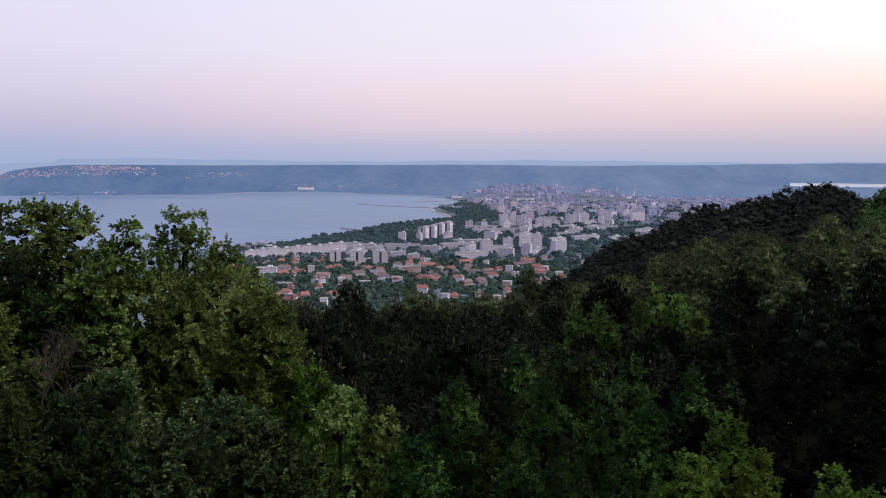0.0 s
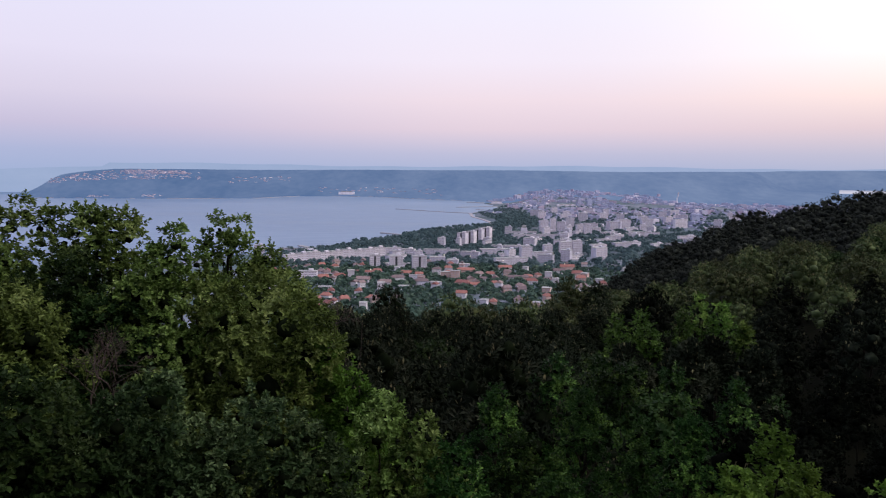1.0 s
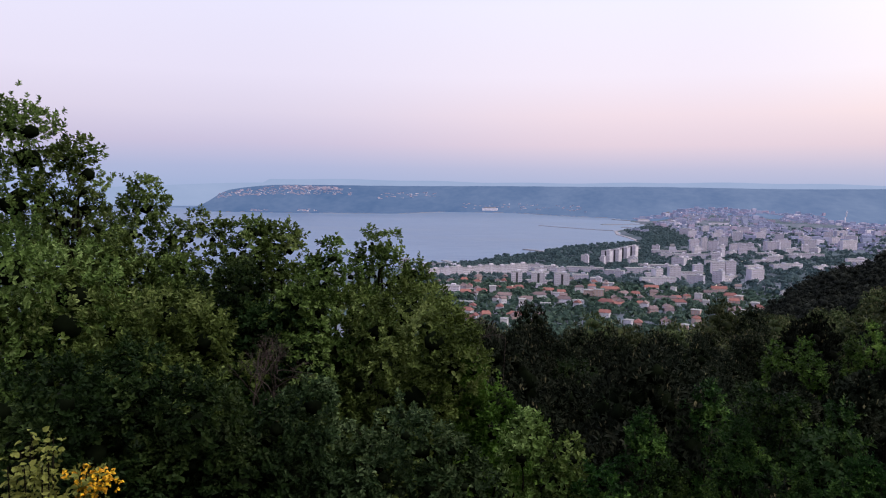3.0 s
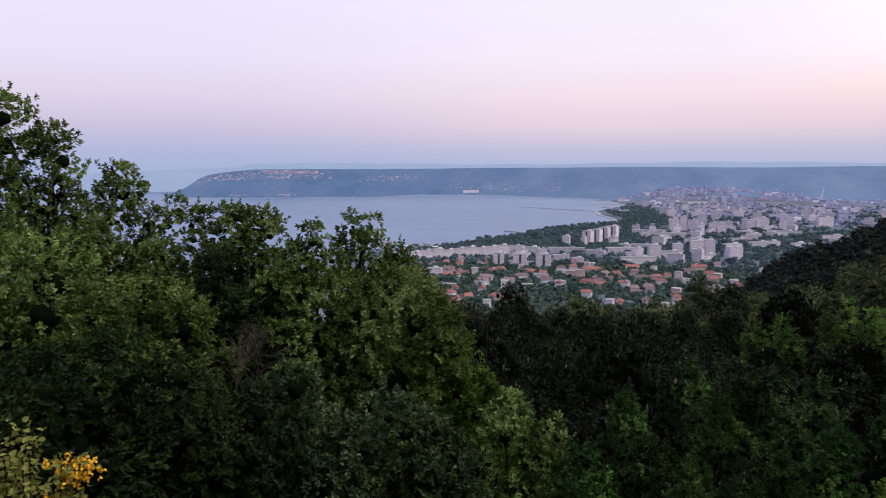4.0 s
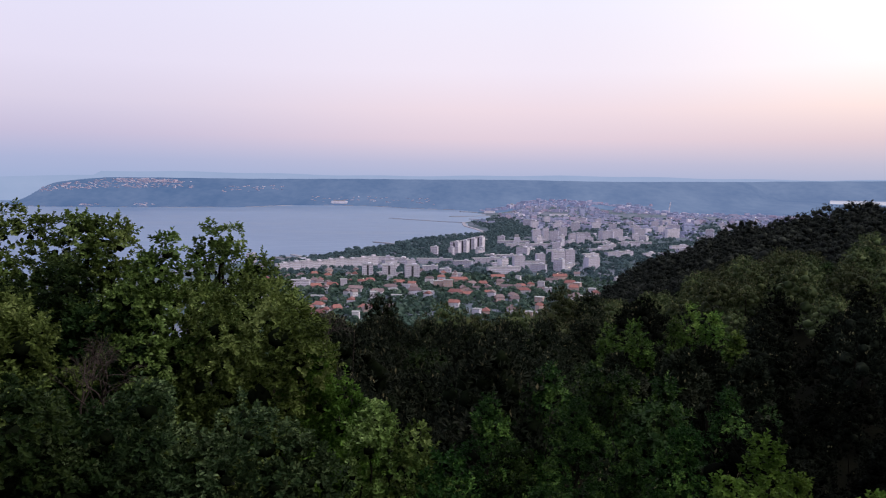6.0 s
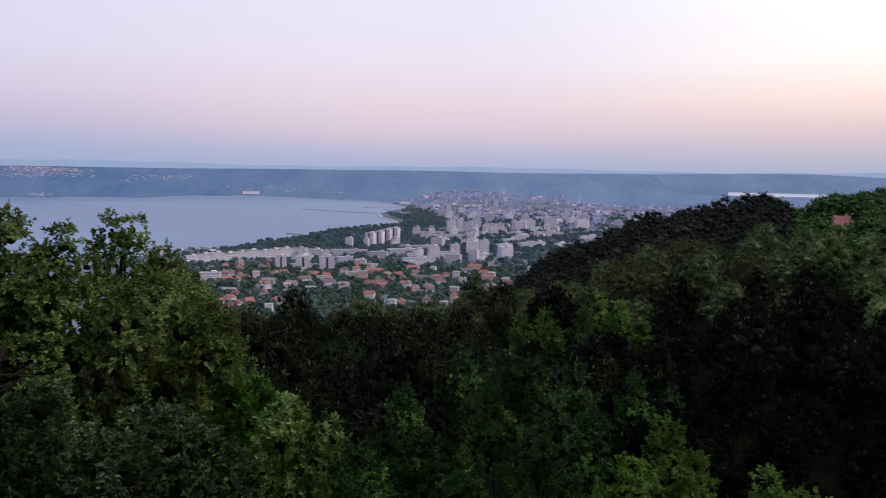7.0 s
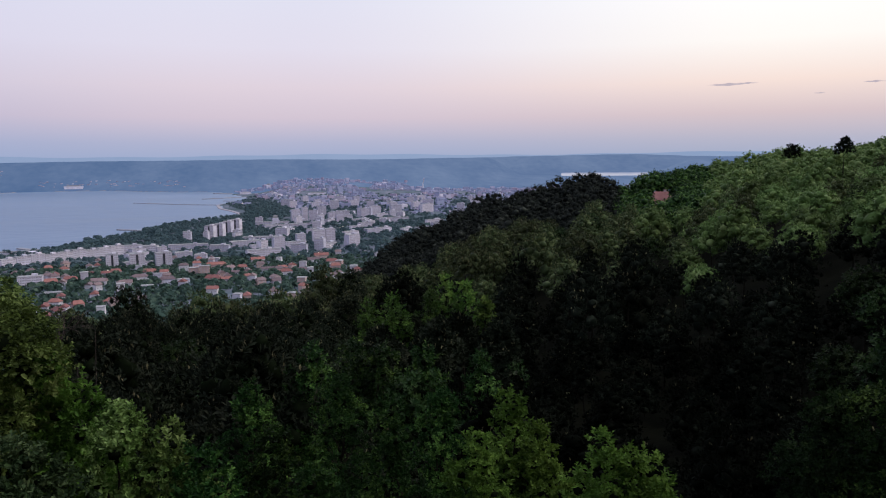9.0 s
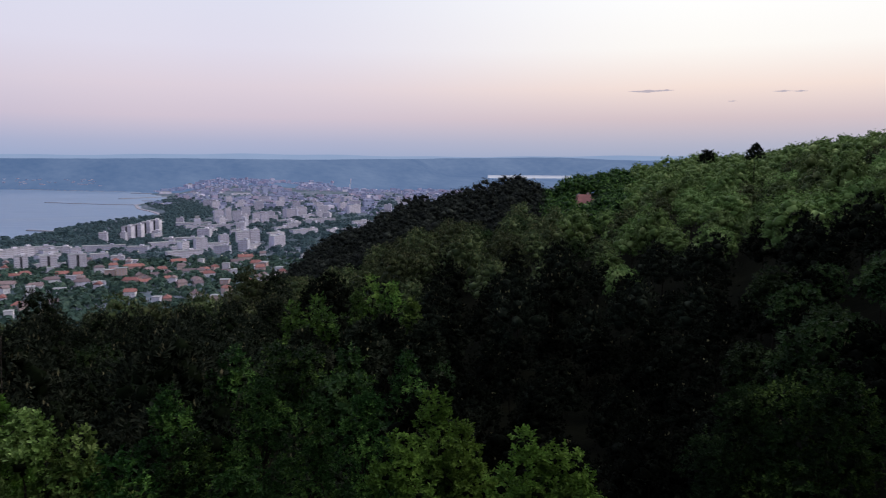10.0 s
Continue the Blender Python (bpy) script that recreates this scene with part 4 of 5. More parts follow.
for x, y, w, h, turn, wall in [
    (-229, 962, 26, 11, 6, "facade_white"), (-70, 1282, 62, 9, 0, "facade"), (-20, 1234, 31, 11, -14, "facade"), (20, 1303, 50, 9, 12, "facade"), (44, 1146, 52, 12, 16, "facade_white"),
    (70, 1205, 18, 24, 16, "facade_tower"), (91, 1423, 24, 18, -30, "facade_tower"), (112, 1289, 15, 19, 10, "facade"), (101, 1184, 24, 13, -20, "facade"), (143, 1290, 21, 24, 6, "facade_tower"),
    (163, 1295, 16, 26, 6, "facade_tower"), (152, 1231, 28, 9, 25, "facade_white")]:
    apartment_block(x, y, w, h, 12, turn, wall, PALE)
for x, y, w, h, turn, wall in [
    (193, 1241, 24, 20, 32, "facade"), (85, 1672, 72, 10, 5, "facade"), (144, 1767, 20, 29, 8, "facade"), (168, 1802, 13, 31, 8, "facade_tower"), (185, 1769, 20, 26, -12, "facade"), (216, 1875, 22, 28, 8, "facade"),
    (229, 1771, 18, 20, 8, "facade"), (267, 1841, 28, 18, -10, "facade"), (316, 1826, 20, 23, 5, "facade"), (355, 1900, 30, 24, 12, "facade"), (360, 1684, 66, 11, -4, "facade_white"), (275, 1570, 34, 11, 20, "facade"),
    (264, 1429, 36, 11, 24, "facade")]:
    apartment_block(x, y, w, h, 13, turn, wall, GREY)
for x, y, w, h, turn, wall in [
    (416, 1922, 28, 23, 5, "facade"), (-157, 1279, 33, 11, 14, "facade"), (-126, 1263, 23, 11, -10, "facade_white"), (-70, 1157, 24, 11, 8, "facade"), (-45, 1130, 17, 10, -5, "facade"), (-130, 1107, 48, 6, 6, "facade_white"),
    (7, 1510, 22, 9, -20, "facade"), (246, 1519, 28, 9, 12, "facade_white"), (134, 1591, 35, 11, 4, "facade"), (215, 1400, 30, 10, 24, "facade_white"), (60, 1375, 40, 8, -8, "facade")]:
    apartment_block(x, y, w, h, 12, turn, wall, GREY)
# the long stepped block along the shore road
for k in range(9):
    f = k / 8
    apartment_block(-301 + 127 * f, 1149 + 96 * f, 19, 11.5 + 1.2 * (k % 3) + f, 12, 37 - 8 * f, "facade_white" if k % 2 else "facade_tower", "long cream panel block stepping along the shore road")

# x, y, width, height, turn, wall, roof
RED, OLD = "small house with a red tiled roof among gardens", "low house with a faded tile roof among trees"
for x, y, w, h, turn, wall, roof in [
    (-206, 953, 15, 8.5, 8, "render_warm", "tile"), (-176, 1021, 20, 6, 2, "render", "tile"), (-158, 1022, 13, 6, 0, "render", "tile"), (-147, 1033, 13, 7, 20, "render_warm", "tile"), (-103, 1007, 14, 8, -8, "render", "tile"),
    (-48, 972, 12, 12, 0, "render_warm", "roof_flat"), (-35, 967, 12, 14, 0, "render_warm", "roof_flat"), (-23, 1043, 28, 9, 5, "render_warm", "tile"), (-24, 916, 17, 8.5, -14, "render_warm", "tile"),
    (-9, 912, 12, 6, 10, "render", "tile"), (11, 1010, 12, 8, 0, "render", "tile"), (16, 930, 9, 6, 15, "render", "tile"), (123, 1083, 20, 11, 5, "render_warm", "tile")]:
    house(x, y, w, h, 9, turn, wall, roof, RED)
for x, y, w, h, turn, wall, roof in [
    (132, 1036, 16, 8, -10, "render_warm", "tile"), (126, 952, 12, 12, 0, "render_warm", "tile"), (-146, 779, 10, 8.5, 24, "render_warm", "tile"), (-115, 790, 20, 8.5, -12, "render", "tile"), (-91, 800, 8.5, 6.5, 6, "facade_white", "tile_old"),
    (-93, 879, 12, 5.5, 0, "facade_white", "roof_flat"), (-125, 927, 11, 6, 20, "render", "tile_old"), (-151, 935, 17, 8.5, -8, "render", "tile_old"), (-186, 873, 18, 5.5, 3, "render", "roof_flat"), (-109, 955, 20, 8.5, 10, "render", "tile_old"),
    (-75, 919, 17, 9, 5, "facade_white", "tile_old"), (-58, 924, 15, 5, 0, "facade_white", "roof_flat")]:
    house(x, y, w, h, 9, turn, wall, roof, RED if roof == "tile" else OLD)
for x, y, w, h, turn, wall, roof in [
    (-189, 973, 15, 7.5, 0, "render", "tile"), (2, 968, 14, 6, 0, "render", "tile_old"), (-26, 1097, 15, 8.5, -4, "facade", "roof_flat"), (33, 1080, 19, 9, 12, "render", "tile"), (42, 990, 17, 6, 0, "render", "tile_old"),
    (62, 1001, 13, 6, 0, "render", "tile"), (63, 950, 16, 7.5, 6, "render", "tile"), (85, 970, 17, 6, -4, "facade_white", "tile_old"), (109, 1058, 17, 8, 8, "render", "tile_old"), (-86, 966, 18, 7.5, 3, "facade_white", "roof_flat")]:
    house(x, y, w, h, 9, turn, wall, roof, RED if roof == "tile" else OLD)


def scatter_houses():
    """More houses and blocks between the listed ones, from the foot of the slope to the middle of the town."""
    rng = np.random.default_rng(31)
    used = [(o.location.x, o.location.y) for o in scene.objects if o.name.startswith(("house", "apartment"))]

    def free(x, y, gap, shore):
        return sea_distance(np.array([x]), np.array([y]))[0] > shore and all((x - a) ** 2 + (y - b) ** 2 > gap * gap for a, b in used)

    n = 0
    while n < 105:
        az, d = rng.uniform(-17, 16), rng.uniform(720, 1150)
        x, y = polar(az, d)
        if noise.noise((x * 0.011, y * 0.008, 3.0)) < -0.08 or not free(x, y, 15, 60):
            continue
        used.append((x, y))
        roof = ("tile", "tile", "tile_old", "tile_old", "roof_flat")[rng.integers(5)]
        house(x, y, rng.uniform(7, 12), rng.uniform(7, 11), rng.uniform(7, 9), rng.choice([8, 98]) + rng.uniform(-30, 30), ("render", "facade_white", "render", "render_warm")[rng.integers(4)], roof, RED if roof == "tile" else OLD)
        n += 1
    n = 0
    while n < 48:
        az, d = rng.uniform(-15, 16), rng.uniform(1130, 1900)
        x, y = polar(az, d)
        if noise.noise((x * 0.007, y * 0.005, 9.0)) < -0.12 or not free(x, y, 25, 150):
            continue
        used.append((x, y))
        tall = rng.random() < 0.25
        apartment_block(x, y, rng.uniform(12, 18) if tall else rng.uniform(14, 38), rng.uniform(15, 22) if tall else rng.uniform(6, 12), 11, rng.uniform(-45, 45), ("facade", "facade_tower", "facade_white")[rng.integers(3)], PALE if tall else GREY)
        n += 1
    n = 0
    while n < 36:
        az, d = rng.uniform(3.5, 21), rng.uniform(1900, 2600)
        x, y = polar(az, d)
        if not free(x, y, 34, 160):
            continue
        used.append((x, y))
        apartment_block(x, y, rng.uniform(14, 40), rng.uniform(12, 26), 12, rng.uniform(-30, 30), ("facade", "facade", "facade_tower")[rng.integers(3)], GREY)
        n += 1


scatter_houses()


def far_town():
    """The quarters too far off to tell one house from the next."""
    rng = np.random.default_rng(8)
    n = 9000
    az, d = rng.uniform(-1, 31, n), 1900 + 1800 * rng.random(n) ** 0.72
    x, y = d * np.sin(np.radians(az)), d * np.cos(np.radians(az))
    patch = np.array([noise.noise((a * 0.006, b * 0.0035, 1.0)) for a, b in zip(x, y)])
    keep = (sea_distance(x, y) > 45) & (patch > -0.22) & ~((az < 4) & (d < 2420)) & ((d < 3480) | ((az > 1.5) & (az < 13))) & (rng.random(n) < np.interp(d, [1900, 2500], [0.35, 1.0]))
    x, y = x[keep][:3900], y[keep][:3900]
    z, k = land_height(x, y), len(x)
    big = rng.random(k) < 0.1
    w, dp, h = np.where(big, rng.uniform(6, 15, k), rng.uniform(2.5, 8, k)), rng.uniform(3, 5.5, k), np.where(big, rng.uniform(9, 16, k), rng.uniform(3.5, 7, k))
    v, f = box_arrays(np.stack([x, y, z - 1, w, dp, h, np.radians(rng.uniform(-40, 40, k))], -1))
    tagged(new("far_town", mesh_of("far_town", v, f, M["far_town"])), "far town quarters of pale blocks and roofs, tinted for haze", "buildings", kind="stuff")
    lit = rng.random(k) < 0.012
    one = np.ones(lit.sum())
    v, f = box_arrays(np.stack([x[lit], y[lit] - 10, z[lit] + 6, 1.1 * one, 0.8 * one, 1.4 * one, 0 * one], -1))
    tagged(new("far_street_lights", mesh_of("far_street_lights", v, f, M["lamp"])), "first lit lamps of the far town", "lights", kind="stuff")
    rows, reach = [], np.arange(3420, 4800, 12.0)
    # azimuths, heights as shares of the hill's, houses, half widths
    for a0, a1, t0, t1, count, size in ((-32.3, -21, 0.62, 0.9, 330, 7), (-26, -22, 0.8, 0.93, 260, 6), (-19, -14.5, 0.5, 0.7, 34, 12), (-12.5, -3, 0.12, 0.3, 60, 9), (-28.5, -27, 0.05, 0.08, 14, 8), (-25, -23.6, 0.05, 0.1, 12, 8)):
        for a in rng.uniform(a0, a1, count):
            want = max(3, np.interp(a, FAR_A, FAR_H) * rng.uniform(t0, t1))
            hx, hy = reach * math.sin(radians(a)), reach * math.cos(radians(a))
            hz = land_height(hx, hy)
            hit = np.flatnonzero(hz >= want)
            if len(hit):
                q = hit[0]
                rows.append((hx[q], hy[q], hz[q] - 2, rng.uniform(0.4, 1) * size, 5, rng.uniform(2.5, 4.2), rng.uniform(-0.5, 0.5)))
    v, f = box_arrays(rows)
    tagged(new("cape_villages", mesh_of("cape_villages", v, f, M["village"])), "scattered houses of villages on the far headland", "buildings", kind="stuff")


far_town()


def crowns(name, b, mat, label, rng, per=15):
    """Joined crowns at rows of (x, y, ground, radius): leafy clumps round each crown."""
    u = unit(rng, len(b) * per)
    u[:, 2] = np.abs(u[:, 2]) * 0.95
    s = np.repeat(b[:, 3], per)
    cen = np.repeat(b[:, :3], per, 0) + np.stack([0 * s, 0 * s, s * 0.85], -1)
    tip = cen + u * (s * rng.uniform(0.5, 1.1, len(s)))[:, None] * np.array([1.2, 1.2, 0.95])
    side = unit(rng, len(s)); side -= u * np.sum(side * u, 1)[:, None]; side /= np.linalg.norm(side, axis=1)[:, None]
    other = np.cross(u, side)
    q = (s * 0.5)[:, None]
    V = np.stack([tip - side * q - other * q * 0.6, tip + side * q - other * q, tip + side * q * 0.8 + other * q, tip - side * q + other * q * 0.8], 1).reshape(-1, 3)
    tagged(new(name, mesh_of(name, V, np.arange(len(V)).reshape(-1, 4), mat)), label, "trees", kind="stuff")


def town_trees():
    """Crowns between the houses and along the shore park, joined."""
    rng = np.random.default_rng(17)
    walls = [(o.location.x, o.location.y, 9.0 if o.name.startswith("house") else 15.0) for o in scene.objects if o.name.startswith(("house", "apartment"))]

    def grow(n, a0, a1, d0, d1, smin, smax, shore=14):
        az, d = np.radians(rng.uniform(a0, a1, n)), np.sqrt(rng.uniform(d0 * d0, d1 * d1, n))
        x, y = d * np.sin(az), d * np.cos(az)
        keep = sea_distance(x, y) > shore
        for hx, hy, r in walls:
            k = 1 - 7.0 / math.hypot(hx, hy)
            keep &= ((x - hx * k) ** 2 + (y - hy * k) ** 2 > r * r)
        return np.stack([x, y, land_height(x, y), smin + (smax - smin) * rng.random(n) ** 1.6], -1)[keep]

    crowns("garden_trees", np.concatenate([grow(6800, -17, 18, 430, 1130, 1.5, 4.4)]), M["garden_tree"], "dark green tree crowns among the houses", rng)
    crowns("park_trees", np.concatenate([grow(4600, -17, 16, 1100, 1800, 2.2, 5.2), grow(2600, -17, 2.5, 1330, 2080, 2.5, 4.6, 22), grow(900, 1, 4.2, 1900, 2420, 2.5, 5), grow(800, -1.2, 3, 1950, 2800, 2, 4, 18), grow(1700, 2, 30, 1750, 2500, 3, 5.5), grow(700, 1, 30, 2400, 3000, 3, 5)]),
           M["hazed_park_tree"], "tree crowns of the shore park and town, blued for haze", rng, 11)


town_trees()


# ---- single landmarks ----
def cabin():
    """The red-roofed house in the woods on the crest."""
    x, y = polar(32.1, 262)
    ob = holder("cabin", x, y, 131.9, -20, "small house with a faded red tiled roof in the woods", "house", "")
    part("wall", boxes_mesh("wall", [(0, 0, 0, 2.7, 3.2, 3.4, 0)], M["render_warm"]), ob)
    v = [(-3.3, -3.7, 0), (3.3, -3.7, 0), (3.3, 3.7, 0), (-3.3, 3.7, 0), (-2.2, 0, 2.9), (2.2, 0, 2.9), (-3.3, -3.7, -0.2), (3.3, -3.7, -0.2), (3.3, 3.7, -0.2), (-3.3, 3.7, -0.2)]
    f = [(0, 1, 5, 4), (2, 3, 4, 5), (1, 2, 5), (3, 0, 4), (6, 7, 1, 0), (7, 8, 2, 1), (8, 9, 3, 2), (9, 6, 0, 3), (9, 8, 7, 6)]
    roof = part("roof", mesh_of("roof", v, f, M["tile"]), ob, "faded red tile roof")
    roof.location = (0, 0, 3.4)
    part("chimney", boxes_mesh("chimney", [(1.3, 0.2, 1.9, 0.35, 0.35, 1.6, 0)], M["render_warm"]), roof)
    for k in (-1.2, 1.2):
        part("window", boxes_mesh("window", [(k, -3.22, 1.1, 0.5, 0.04, 1.2, 0)], M["window"]), ob)


cabin()


def ribbon(points, half, z0, z1):
    """A wall or mole along a line, with a flat top."""
    p = np.array(points, float)
    t = np.gradient(p, axis=0); t /= np.linalg.norm(t, axis=1)[:, None]
    nrm = np.stack([-t[:, 1], t[:, 0]], -1) * half
    n = len(p)
    V = np.concatenate([np.column_stack([p + s * nrm, np.full(n, z)]) for s, z in ((1, z0), (1, z1), (-1, z1), (-1, z0))])
    k = np.arange(n - 1)
    F = np.concatenate([np.stack([a * n + k, a * n + k + 1, b * n + k + 1, b * n + k], -1) for a, b in ((0, 1), (1, 2), (2, 3))])
    return V, F


PIERS = [("breakwater", [(-325, 2795), (-240, 2715), (-172, 2652), (-110, 2600), (-34, 2560)], 4, 1.6, "long thin concrete breakwater in the bay", "breakwater"),
         ("pier", [(-180, 1680), (-206, 1706), (-236, 1728)], 4, 2.5, "short concrete pier off the shore park", "pier"),
         ("pier", [(-292, 1372), (-330, 1392), (-352, 1420)], 5, 2.0, "low concrete bathing pier by the road", "pier"),
         ("harbour_mole", [(-103, 2960), (-40, 3000), (60, 3075)], 6, 2, "low concrete harbour mole", "breakwater"),
         ("harbour_mole", [(-70, 3420), (10, 3350), (80, 3260)], 8, 2.5, "low concrete harbour mole", "breakwater"),
         ("harbour_mole", [(-25, 2800), (20, 2770), (60, 2760)], 5, 2, "low concrete harbour mole", "breakwater")]
for name, line, half, top, label, category in PIERS:
    tagged(new(name, mesh_of(name, *ribbon(line, half, -4, top), M["concrete"])), label, category)
tagged(new("beach", mesh_of("beach", *ribbon([(-40, 1982), (0, 2015), (20, 2052), (22, 2130), (2, 2240), (-32, 2370), (-42, 2550), (6, 2690)], 5, -3, 1.6), M["sand"])), "narrow strip of pale sand at the bay", "beach", kind="structure")
tagged(new("beach_far", mesh_of("beach_far", *ribbon([(-2290, 3545), (-2140, 3448), (-1994, 3442), (-1584, 3480), (-1430, 3508), (-1114, 3657), (-975, 3969), (-780, 4018), (-593, 3998), (-482, 3898), (-234, 3673), (-75, 3622)], 4, -3, 1.6), M["sand"])), "pale shore line under the far hills", "beach", kind="structure")


def slab_building(name, x, y, w, dp, h, wall, label):
    z = max(1.0, float(land_height(x, y)) - 1)
    ob = holder(name, x, y, z, 0, label, "building", "")
    part("body", boxes_mesh("body", [(0, 0, 0, w / 2, dp / 2, h, 0), ], M[wall]), ob)
    part("roof", boxes_mesh("roof", [(0, 0, h, w * 0.36, dp * 0.35, h * 0.3, 0)], M["roof_flat"]), ob)
    return ob


slab_building("shore_hotel", -745, 4060, 84, 20, 14, "facade_white", "long white building on the far shore")
slab_building("far_tower", 165, 3450, 18, 14, 18, "facade_white", "pale high building beyond the harbour")
slab_building("sea_station", -330, 1300, 60, 16, 5, "facade_white", "low white pavilion by the water")
slab_building("harbour_shed", 150, 3060, 60, 18, 8, "facade_white", "long white harbour warehouse shed")
slab_building("harbour_shed", 60, 3250, 46, 18, 8, "facade_white", "long white harbour warehouse shed")
slab_building("harbour_shed", 330, 3000, 70, 18, 7, "facade_white", "long white harbour warehouse shed")
slab_building("shore_office", 92, 1668, 13, 10, 19, "facade_white", "pale building with a small tower")


def chimney_stack():
    x, y = polar(14.3, 3300)
    z = float(land_height(x, y))
    ob = holder("factory_chimney", x, y, z, 0, "tall pale factory chimney giving off thin smoke", "chimney", "")
    v, f = tube([(0, 0, 0), (0, 0, 17), (0, 0, 35)], [3, 2.3, 1.9], 10)
    part("stack", mesh_of("stack", v, f, M["facade_white"], True), ob)
    # thin curling smoke, let through by half
    m, nd, ln, b = material("thin_smoke", 1.0, 0, 0.0)
    b.inputs["Base Color"].default_value, b.inputs["Alpha"].default_value = (0.72, 0.66, 0.74, 1), 0.45
    rng = np.random.default_rng(4)
    t = np.linspace(0, 1, 12)
    line = np.stack([9 * t ** 2 + 2.5 * np.sin(t * 5), 0 * t, 33 + 24 * t], -1)
    v, f = tube(line, 1.2 + 3.6 * t * (1 - 0.5 * t) + rng.uniform(-0.3, 0.3, 12), 9)
    part("smoke", mesh_of("smoke", v, f, m, True), ob, "thin pale smoke drifting off")


chimney_stack()


def lake():
    """A strip of still water far inland; its bright sky sheen is put into the base colour."""
    rows = []
    for az in np.arange(24.8, 31.4, 0.3):
        for d in (3920 - 40 * math.sin(az), 4690):
            x, y = polar(az, d)
            rows.append((x, y, 52.5))
    n = len(rows) // 2
    k = np.arange(n - 1) * 2
    F = np.stack([k, k + 2, k + 3, k + 1], -1)
    m, nd, ln, b = material("lake_painted_sheen", 0.25, 0, 0.5)
    b.inputs["Base Color"].default_value = (0.52, 0.50, 0.56, 1)
    tagged(new("water_lake", mesh_of("water_lake", rows, F, m)), "far inland lake, reflected evening sky put into its pale colour", "lake", kind="structure")


lake()


def clouds():
    # Clouds are not lit: their dusk tone is painted in as glow.
    m, nd, ln, e = mat_emit("dusk_cloud", lin(204, 188, 196))
    for az, el, w, h in ((36.3, 4.95, 2.6, 0.09), (37.6, 5.0, 1.6, 0.05), (45.4, 4.75, 1.3, 0.06), (46.5, 4.72, 1.0, 0.05), (42.2, 4.15, 0.7, 0.035)):
        d = 4880
        x, y = polar(az, d)
        bm = bmesh.new()
        bmesh.ops.create_uvsphere(bm, u_segments=28, v_segments=10, radius=1)
        for v in bm.verts:
            u = v.co.x
            v.co.z = v.co.z * (1 - abs(u)) * (1 + 0.4 * math.sin(u * 9)) + 0.12 * math.sin(u * 6.1)
        me = bpy.data.meshes.new("cloud")
        bm.to_mesh(me); bm.free()
        me.materials.append(m)
        ob = new("cloud", me)
        s = d * math.tan(radians(w / 2))
        ob.matrix_world = Matrix.Translation((x, y, 150 + d * math.tan(radians(el)))) @ Matrix.Rotation(-radians(az), 4, "Z") @ Matrix.Diagonal((s, 20, d * math.tan(radians(h)), 1))
        tagged(ob, "thin grey-mauve cloud low in the evening sky", "cloud", "clouds")


clouds()


# ---- shrubs close to the viewpoint ----
def flowering_bush():
    rng = np.random.default_rng(77)
    x, y = polar(-44.6, 5.6)
    ob = holder("flowering_bush", x, y, 144.9, 0, "yellow-green bush with clusters of yellow flowers", "bush", "")
    def clump(n, cx, cy, spread, low, high):
        stems, tips = [], []
        for _ in range(n):
            a, r = rng.uniform(0, 6.28), rng.uniform(0.05, spread)
            e = np.array([cx + math.cos(a) * r, cy + math.sin(a) * r, rng.uniform(low, high) - r * 0.4])
            mid = e * np.array([0.5, 0.5, 0.55]) + rng.normal(0, 0.05, 3)
            stems.append(tube([(cx * 0.4, cy * 0.4, 0), mid, e], [0.016, 0.011, 0.004], 5)); tips.append((mid, e))
        return stems, tips
    s1, t1 = clump(20, -0.03, 0.0, 0.36, 2.95, 3.55)
    s2, t2 = clump(7, 0.37, 0.16, 0.10, 3.0, 3.2)
    base, ways = [], []
    for mid, e in t1 + t2:
        for q in rng.uniform(0, 1.02, 110):
            base.append(mid * (1 - q) + e * q + rng.normal(0, 0.035, 3)); ways.append(rng.normal(0, 1, 3) * np.array([1, 1, 0.6]))
    part("stem", mesh_of("stem", *join(s1 + s2), M["bark"], True), ob)
    part("foliage", leaf_mesh("foliage", np.array(base), np.array(ways), 0.047, M["bush_leaf"], rng, 0.4, 0.75), ob, "yellow-green rounded leaves")
    fb, fw = [], []
    for mid, e in t2:
        for _ in range(16):
            c = e + rng.normal(0, 0.05, 3) - np.array([0, 0, 0.08])
            for _ in range(5):
                fb.append(c); fw.append(rng.normal(0, 1, 3))
    part("blossom", leaf_mesh("blossom", np.array(fb), np.array(fw), 0.024, M["flower"], rng, 0.8, 0.9), ob, "clusters of small yellow flowers")


M["bush_leaf"] = mat_leaf("bush_leaf", (0.18, 0.21, 0.05), (0.36, 0.39, 0.10), (0.50, 0.50, 0.16), 0.35)
flowering_bush()


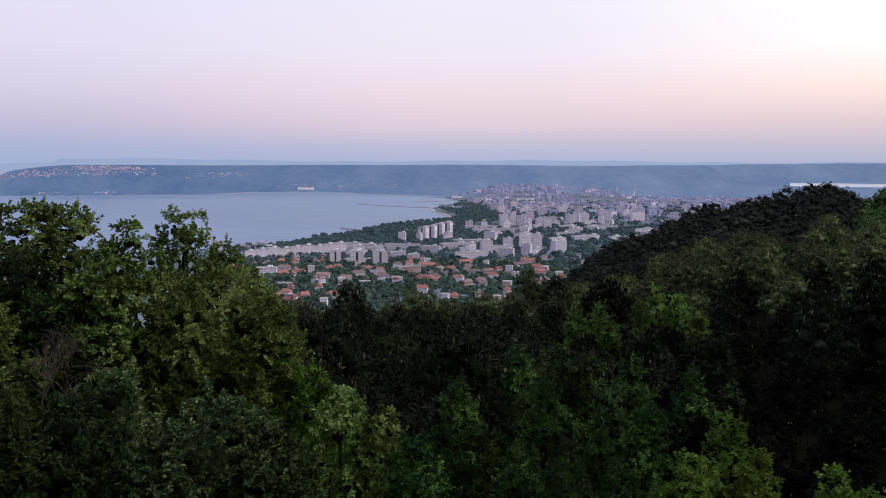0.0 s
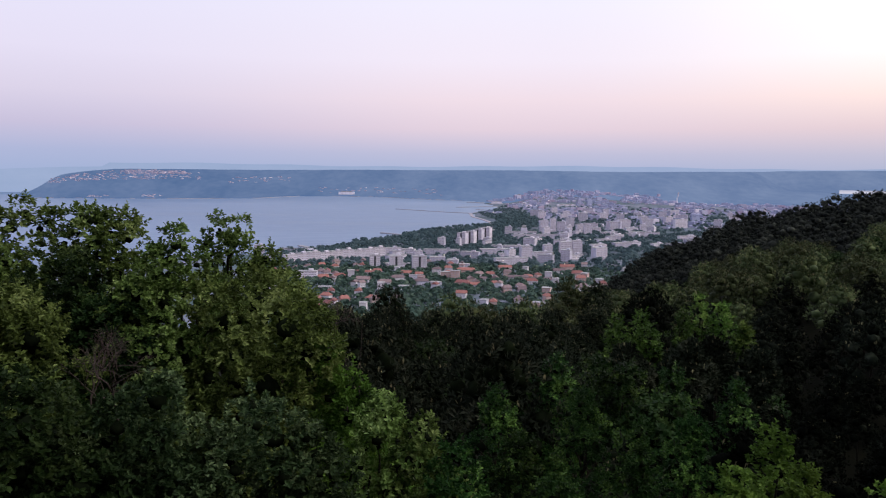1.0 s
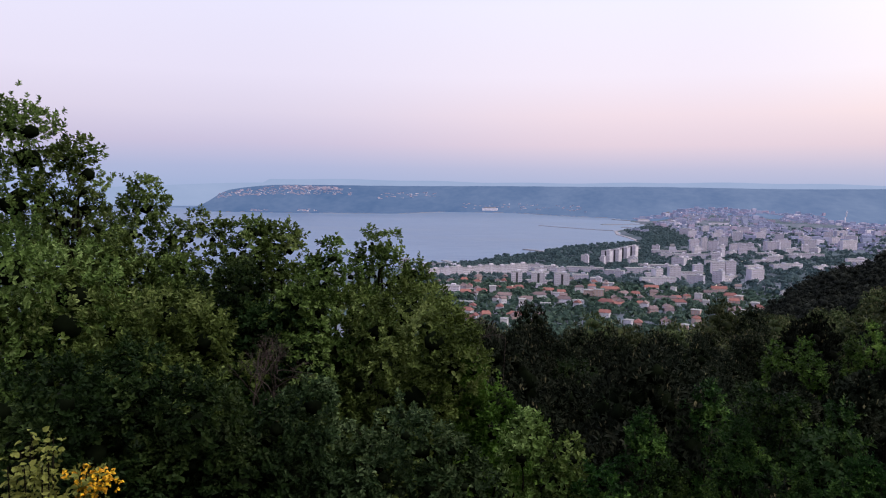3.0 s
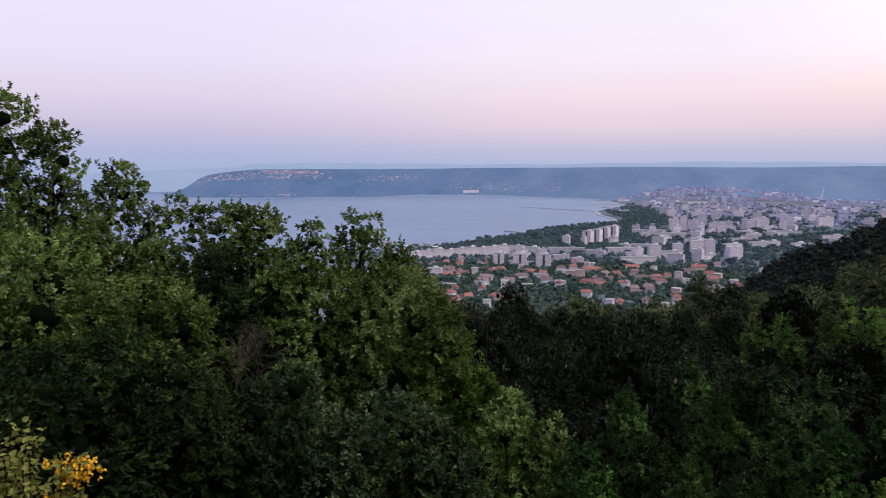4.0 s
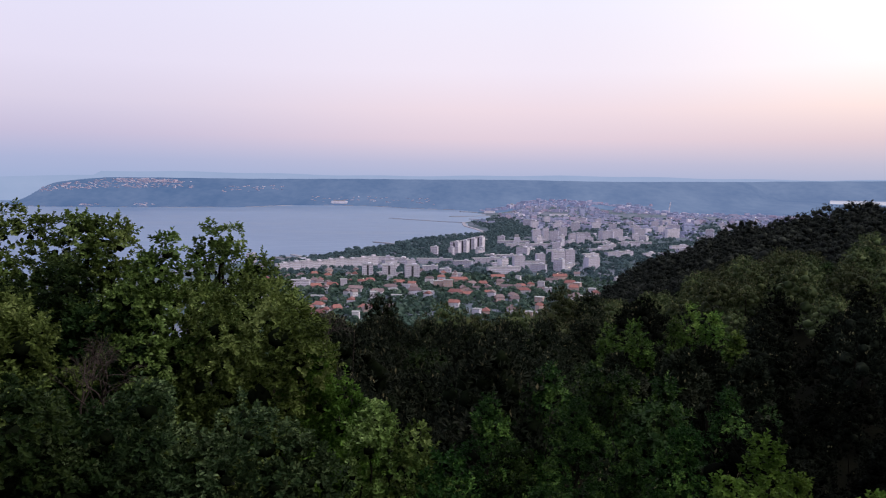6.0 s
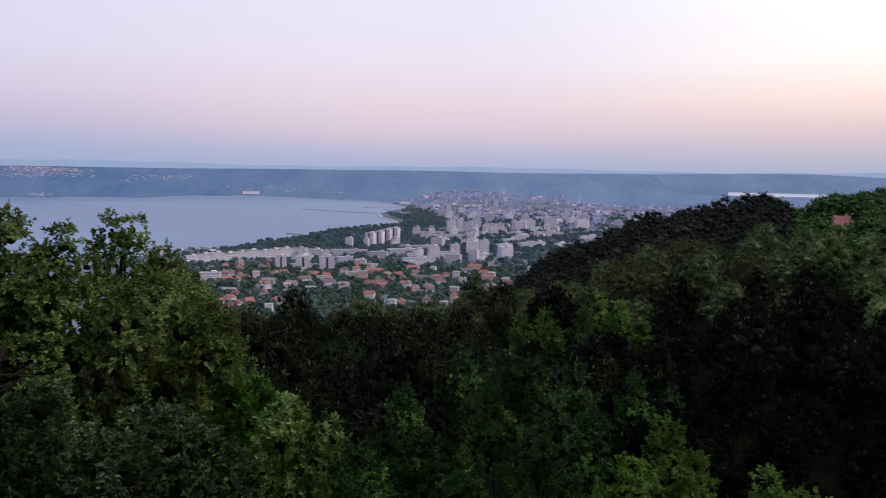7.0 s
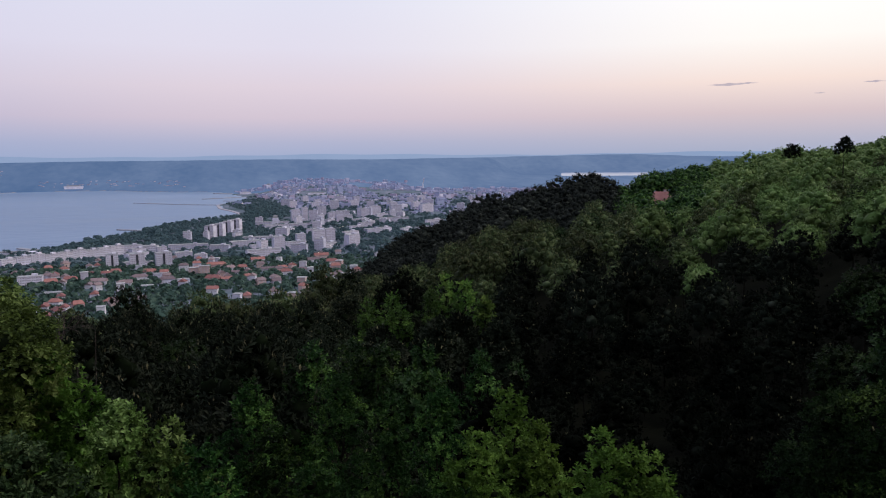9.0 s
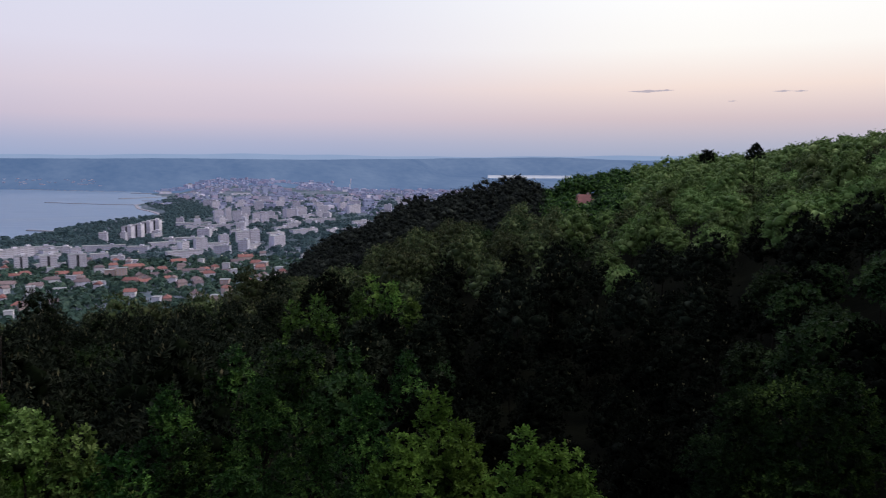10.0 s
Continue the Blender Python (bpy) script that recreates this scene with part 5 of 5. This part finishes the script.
def bare_shrub(az, d, top, size, seed):
    """A leafless shrub of forking reddish twigs."""
    rng = np.random.default_rng(seed)
    x, y = polar(az, d)
    z = float(land_height(x, y)) - 0.1
    ob = holder("bare_shrub", x, y, z, 0, "leafless shrub with thin reddish-grey twigs", "shrub", "bare shrubs")
    pieces = []
    def grow(p, way, length, r, depth):
        q = p + way * length + rng.normal(0, 0.04 * length, 3)
        pieces.append(tube([p, (p + q) / 2 + rng.normal(0, 0.05 * length, 3), q], [r, r * 0.8, r * 0.6], 4))
        if depth:
            for _ in range(3):
                w = way + rng.normal(0, 0.45, 3); grow(q, w / np.linalg.norm(w), length * rng.uniform(0.55, 0.8), r * 0.6, depth - 1)
    h = top - z
    for _ in range(3):
        w = np.array([rng.normal(0, 0.15), rng.normal(0, 0.15), 1.0])
        grow(np.array([rng.normal(0, 0.1), rng.normal(0, 0.1), 0.0]), w, h - size * 1.7, 0.011, 0)
        grow(np.array([rng.normal(0, 0.1), rng.normal(0, 0.1), h - size * 1.8]), w / np.linalg.norm(w), size * 0.62, 0.022, 4)
    part("branch", mesh_of("branches", *join(pieces), M["twig"], True), ob)


bare_shrub(-28.6, 10.8, 148.0, 0.9, 3)
bare_shrub(-11.6, 20, 146.6, 0.8, 4)



def street_lamps():
    """Lit lamps along the town's streets."""
    rng = np.random.default_rng(21)
    m = None
    for x, y in ((118, 1252), (96, 1240), (92, 1090), (120, 1100), (-60, 1195), (70, 1310), (150, 1180), (-20, 1180), (205, 1480), (180, 1460), (215, 1500), (-150, 1000), (30, 1130)):
        z = float(land_height(x, y))
        p = pose(x, y, z, 0, 0, rng.uniform(0, 360))
        if m is None:
            m = new("street_lamp")
            part("pole", mesh_of("pole", *tube([(0, 0, 0), (0, 0, 5), (0, 0, 8.5)], [0.12, 0.1, 0.08], 6), M["concrete"], True), m)
            arm = part("arm", mesh_of("arm", *tube([(0, 0, 8.4), (0.6, 0, 8.8), (1.4, 0, 8.9)], [0.07, 0.06, 0.05], 6), M["concrete"], True), m)
            part("lamp_head", boxes_mesh("lamp_head", [(1.5, 0, 8.6, 0.55, 0.4, 0.6, 0)], M["lamp"]), arm, "lit white lamp head")
            tagged(m, "slim street lamp lit with white light", "street lamp", "street lamps")
            m.matrix_world = p
        else:
            copy_thing(m, p)


street_lamps()
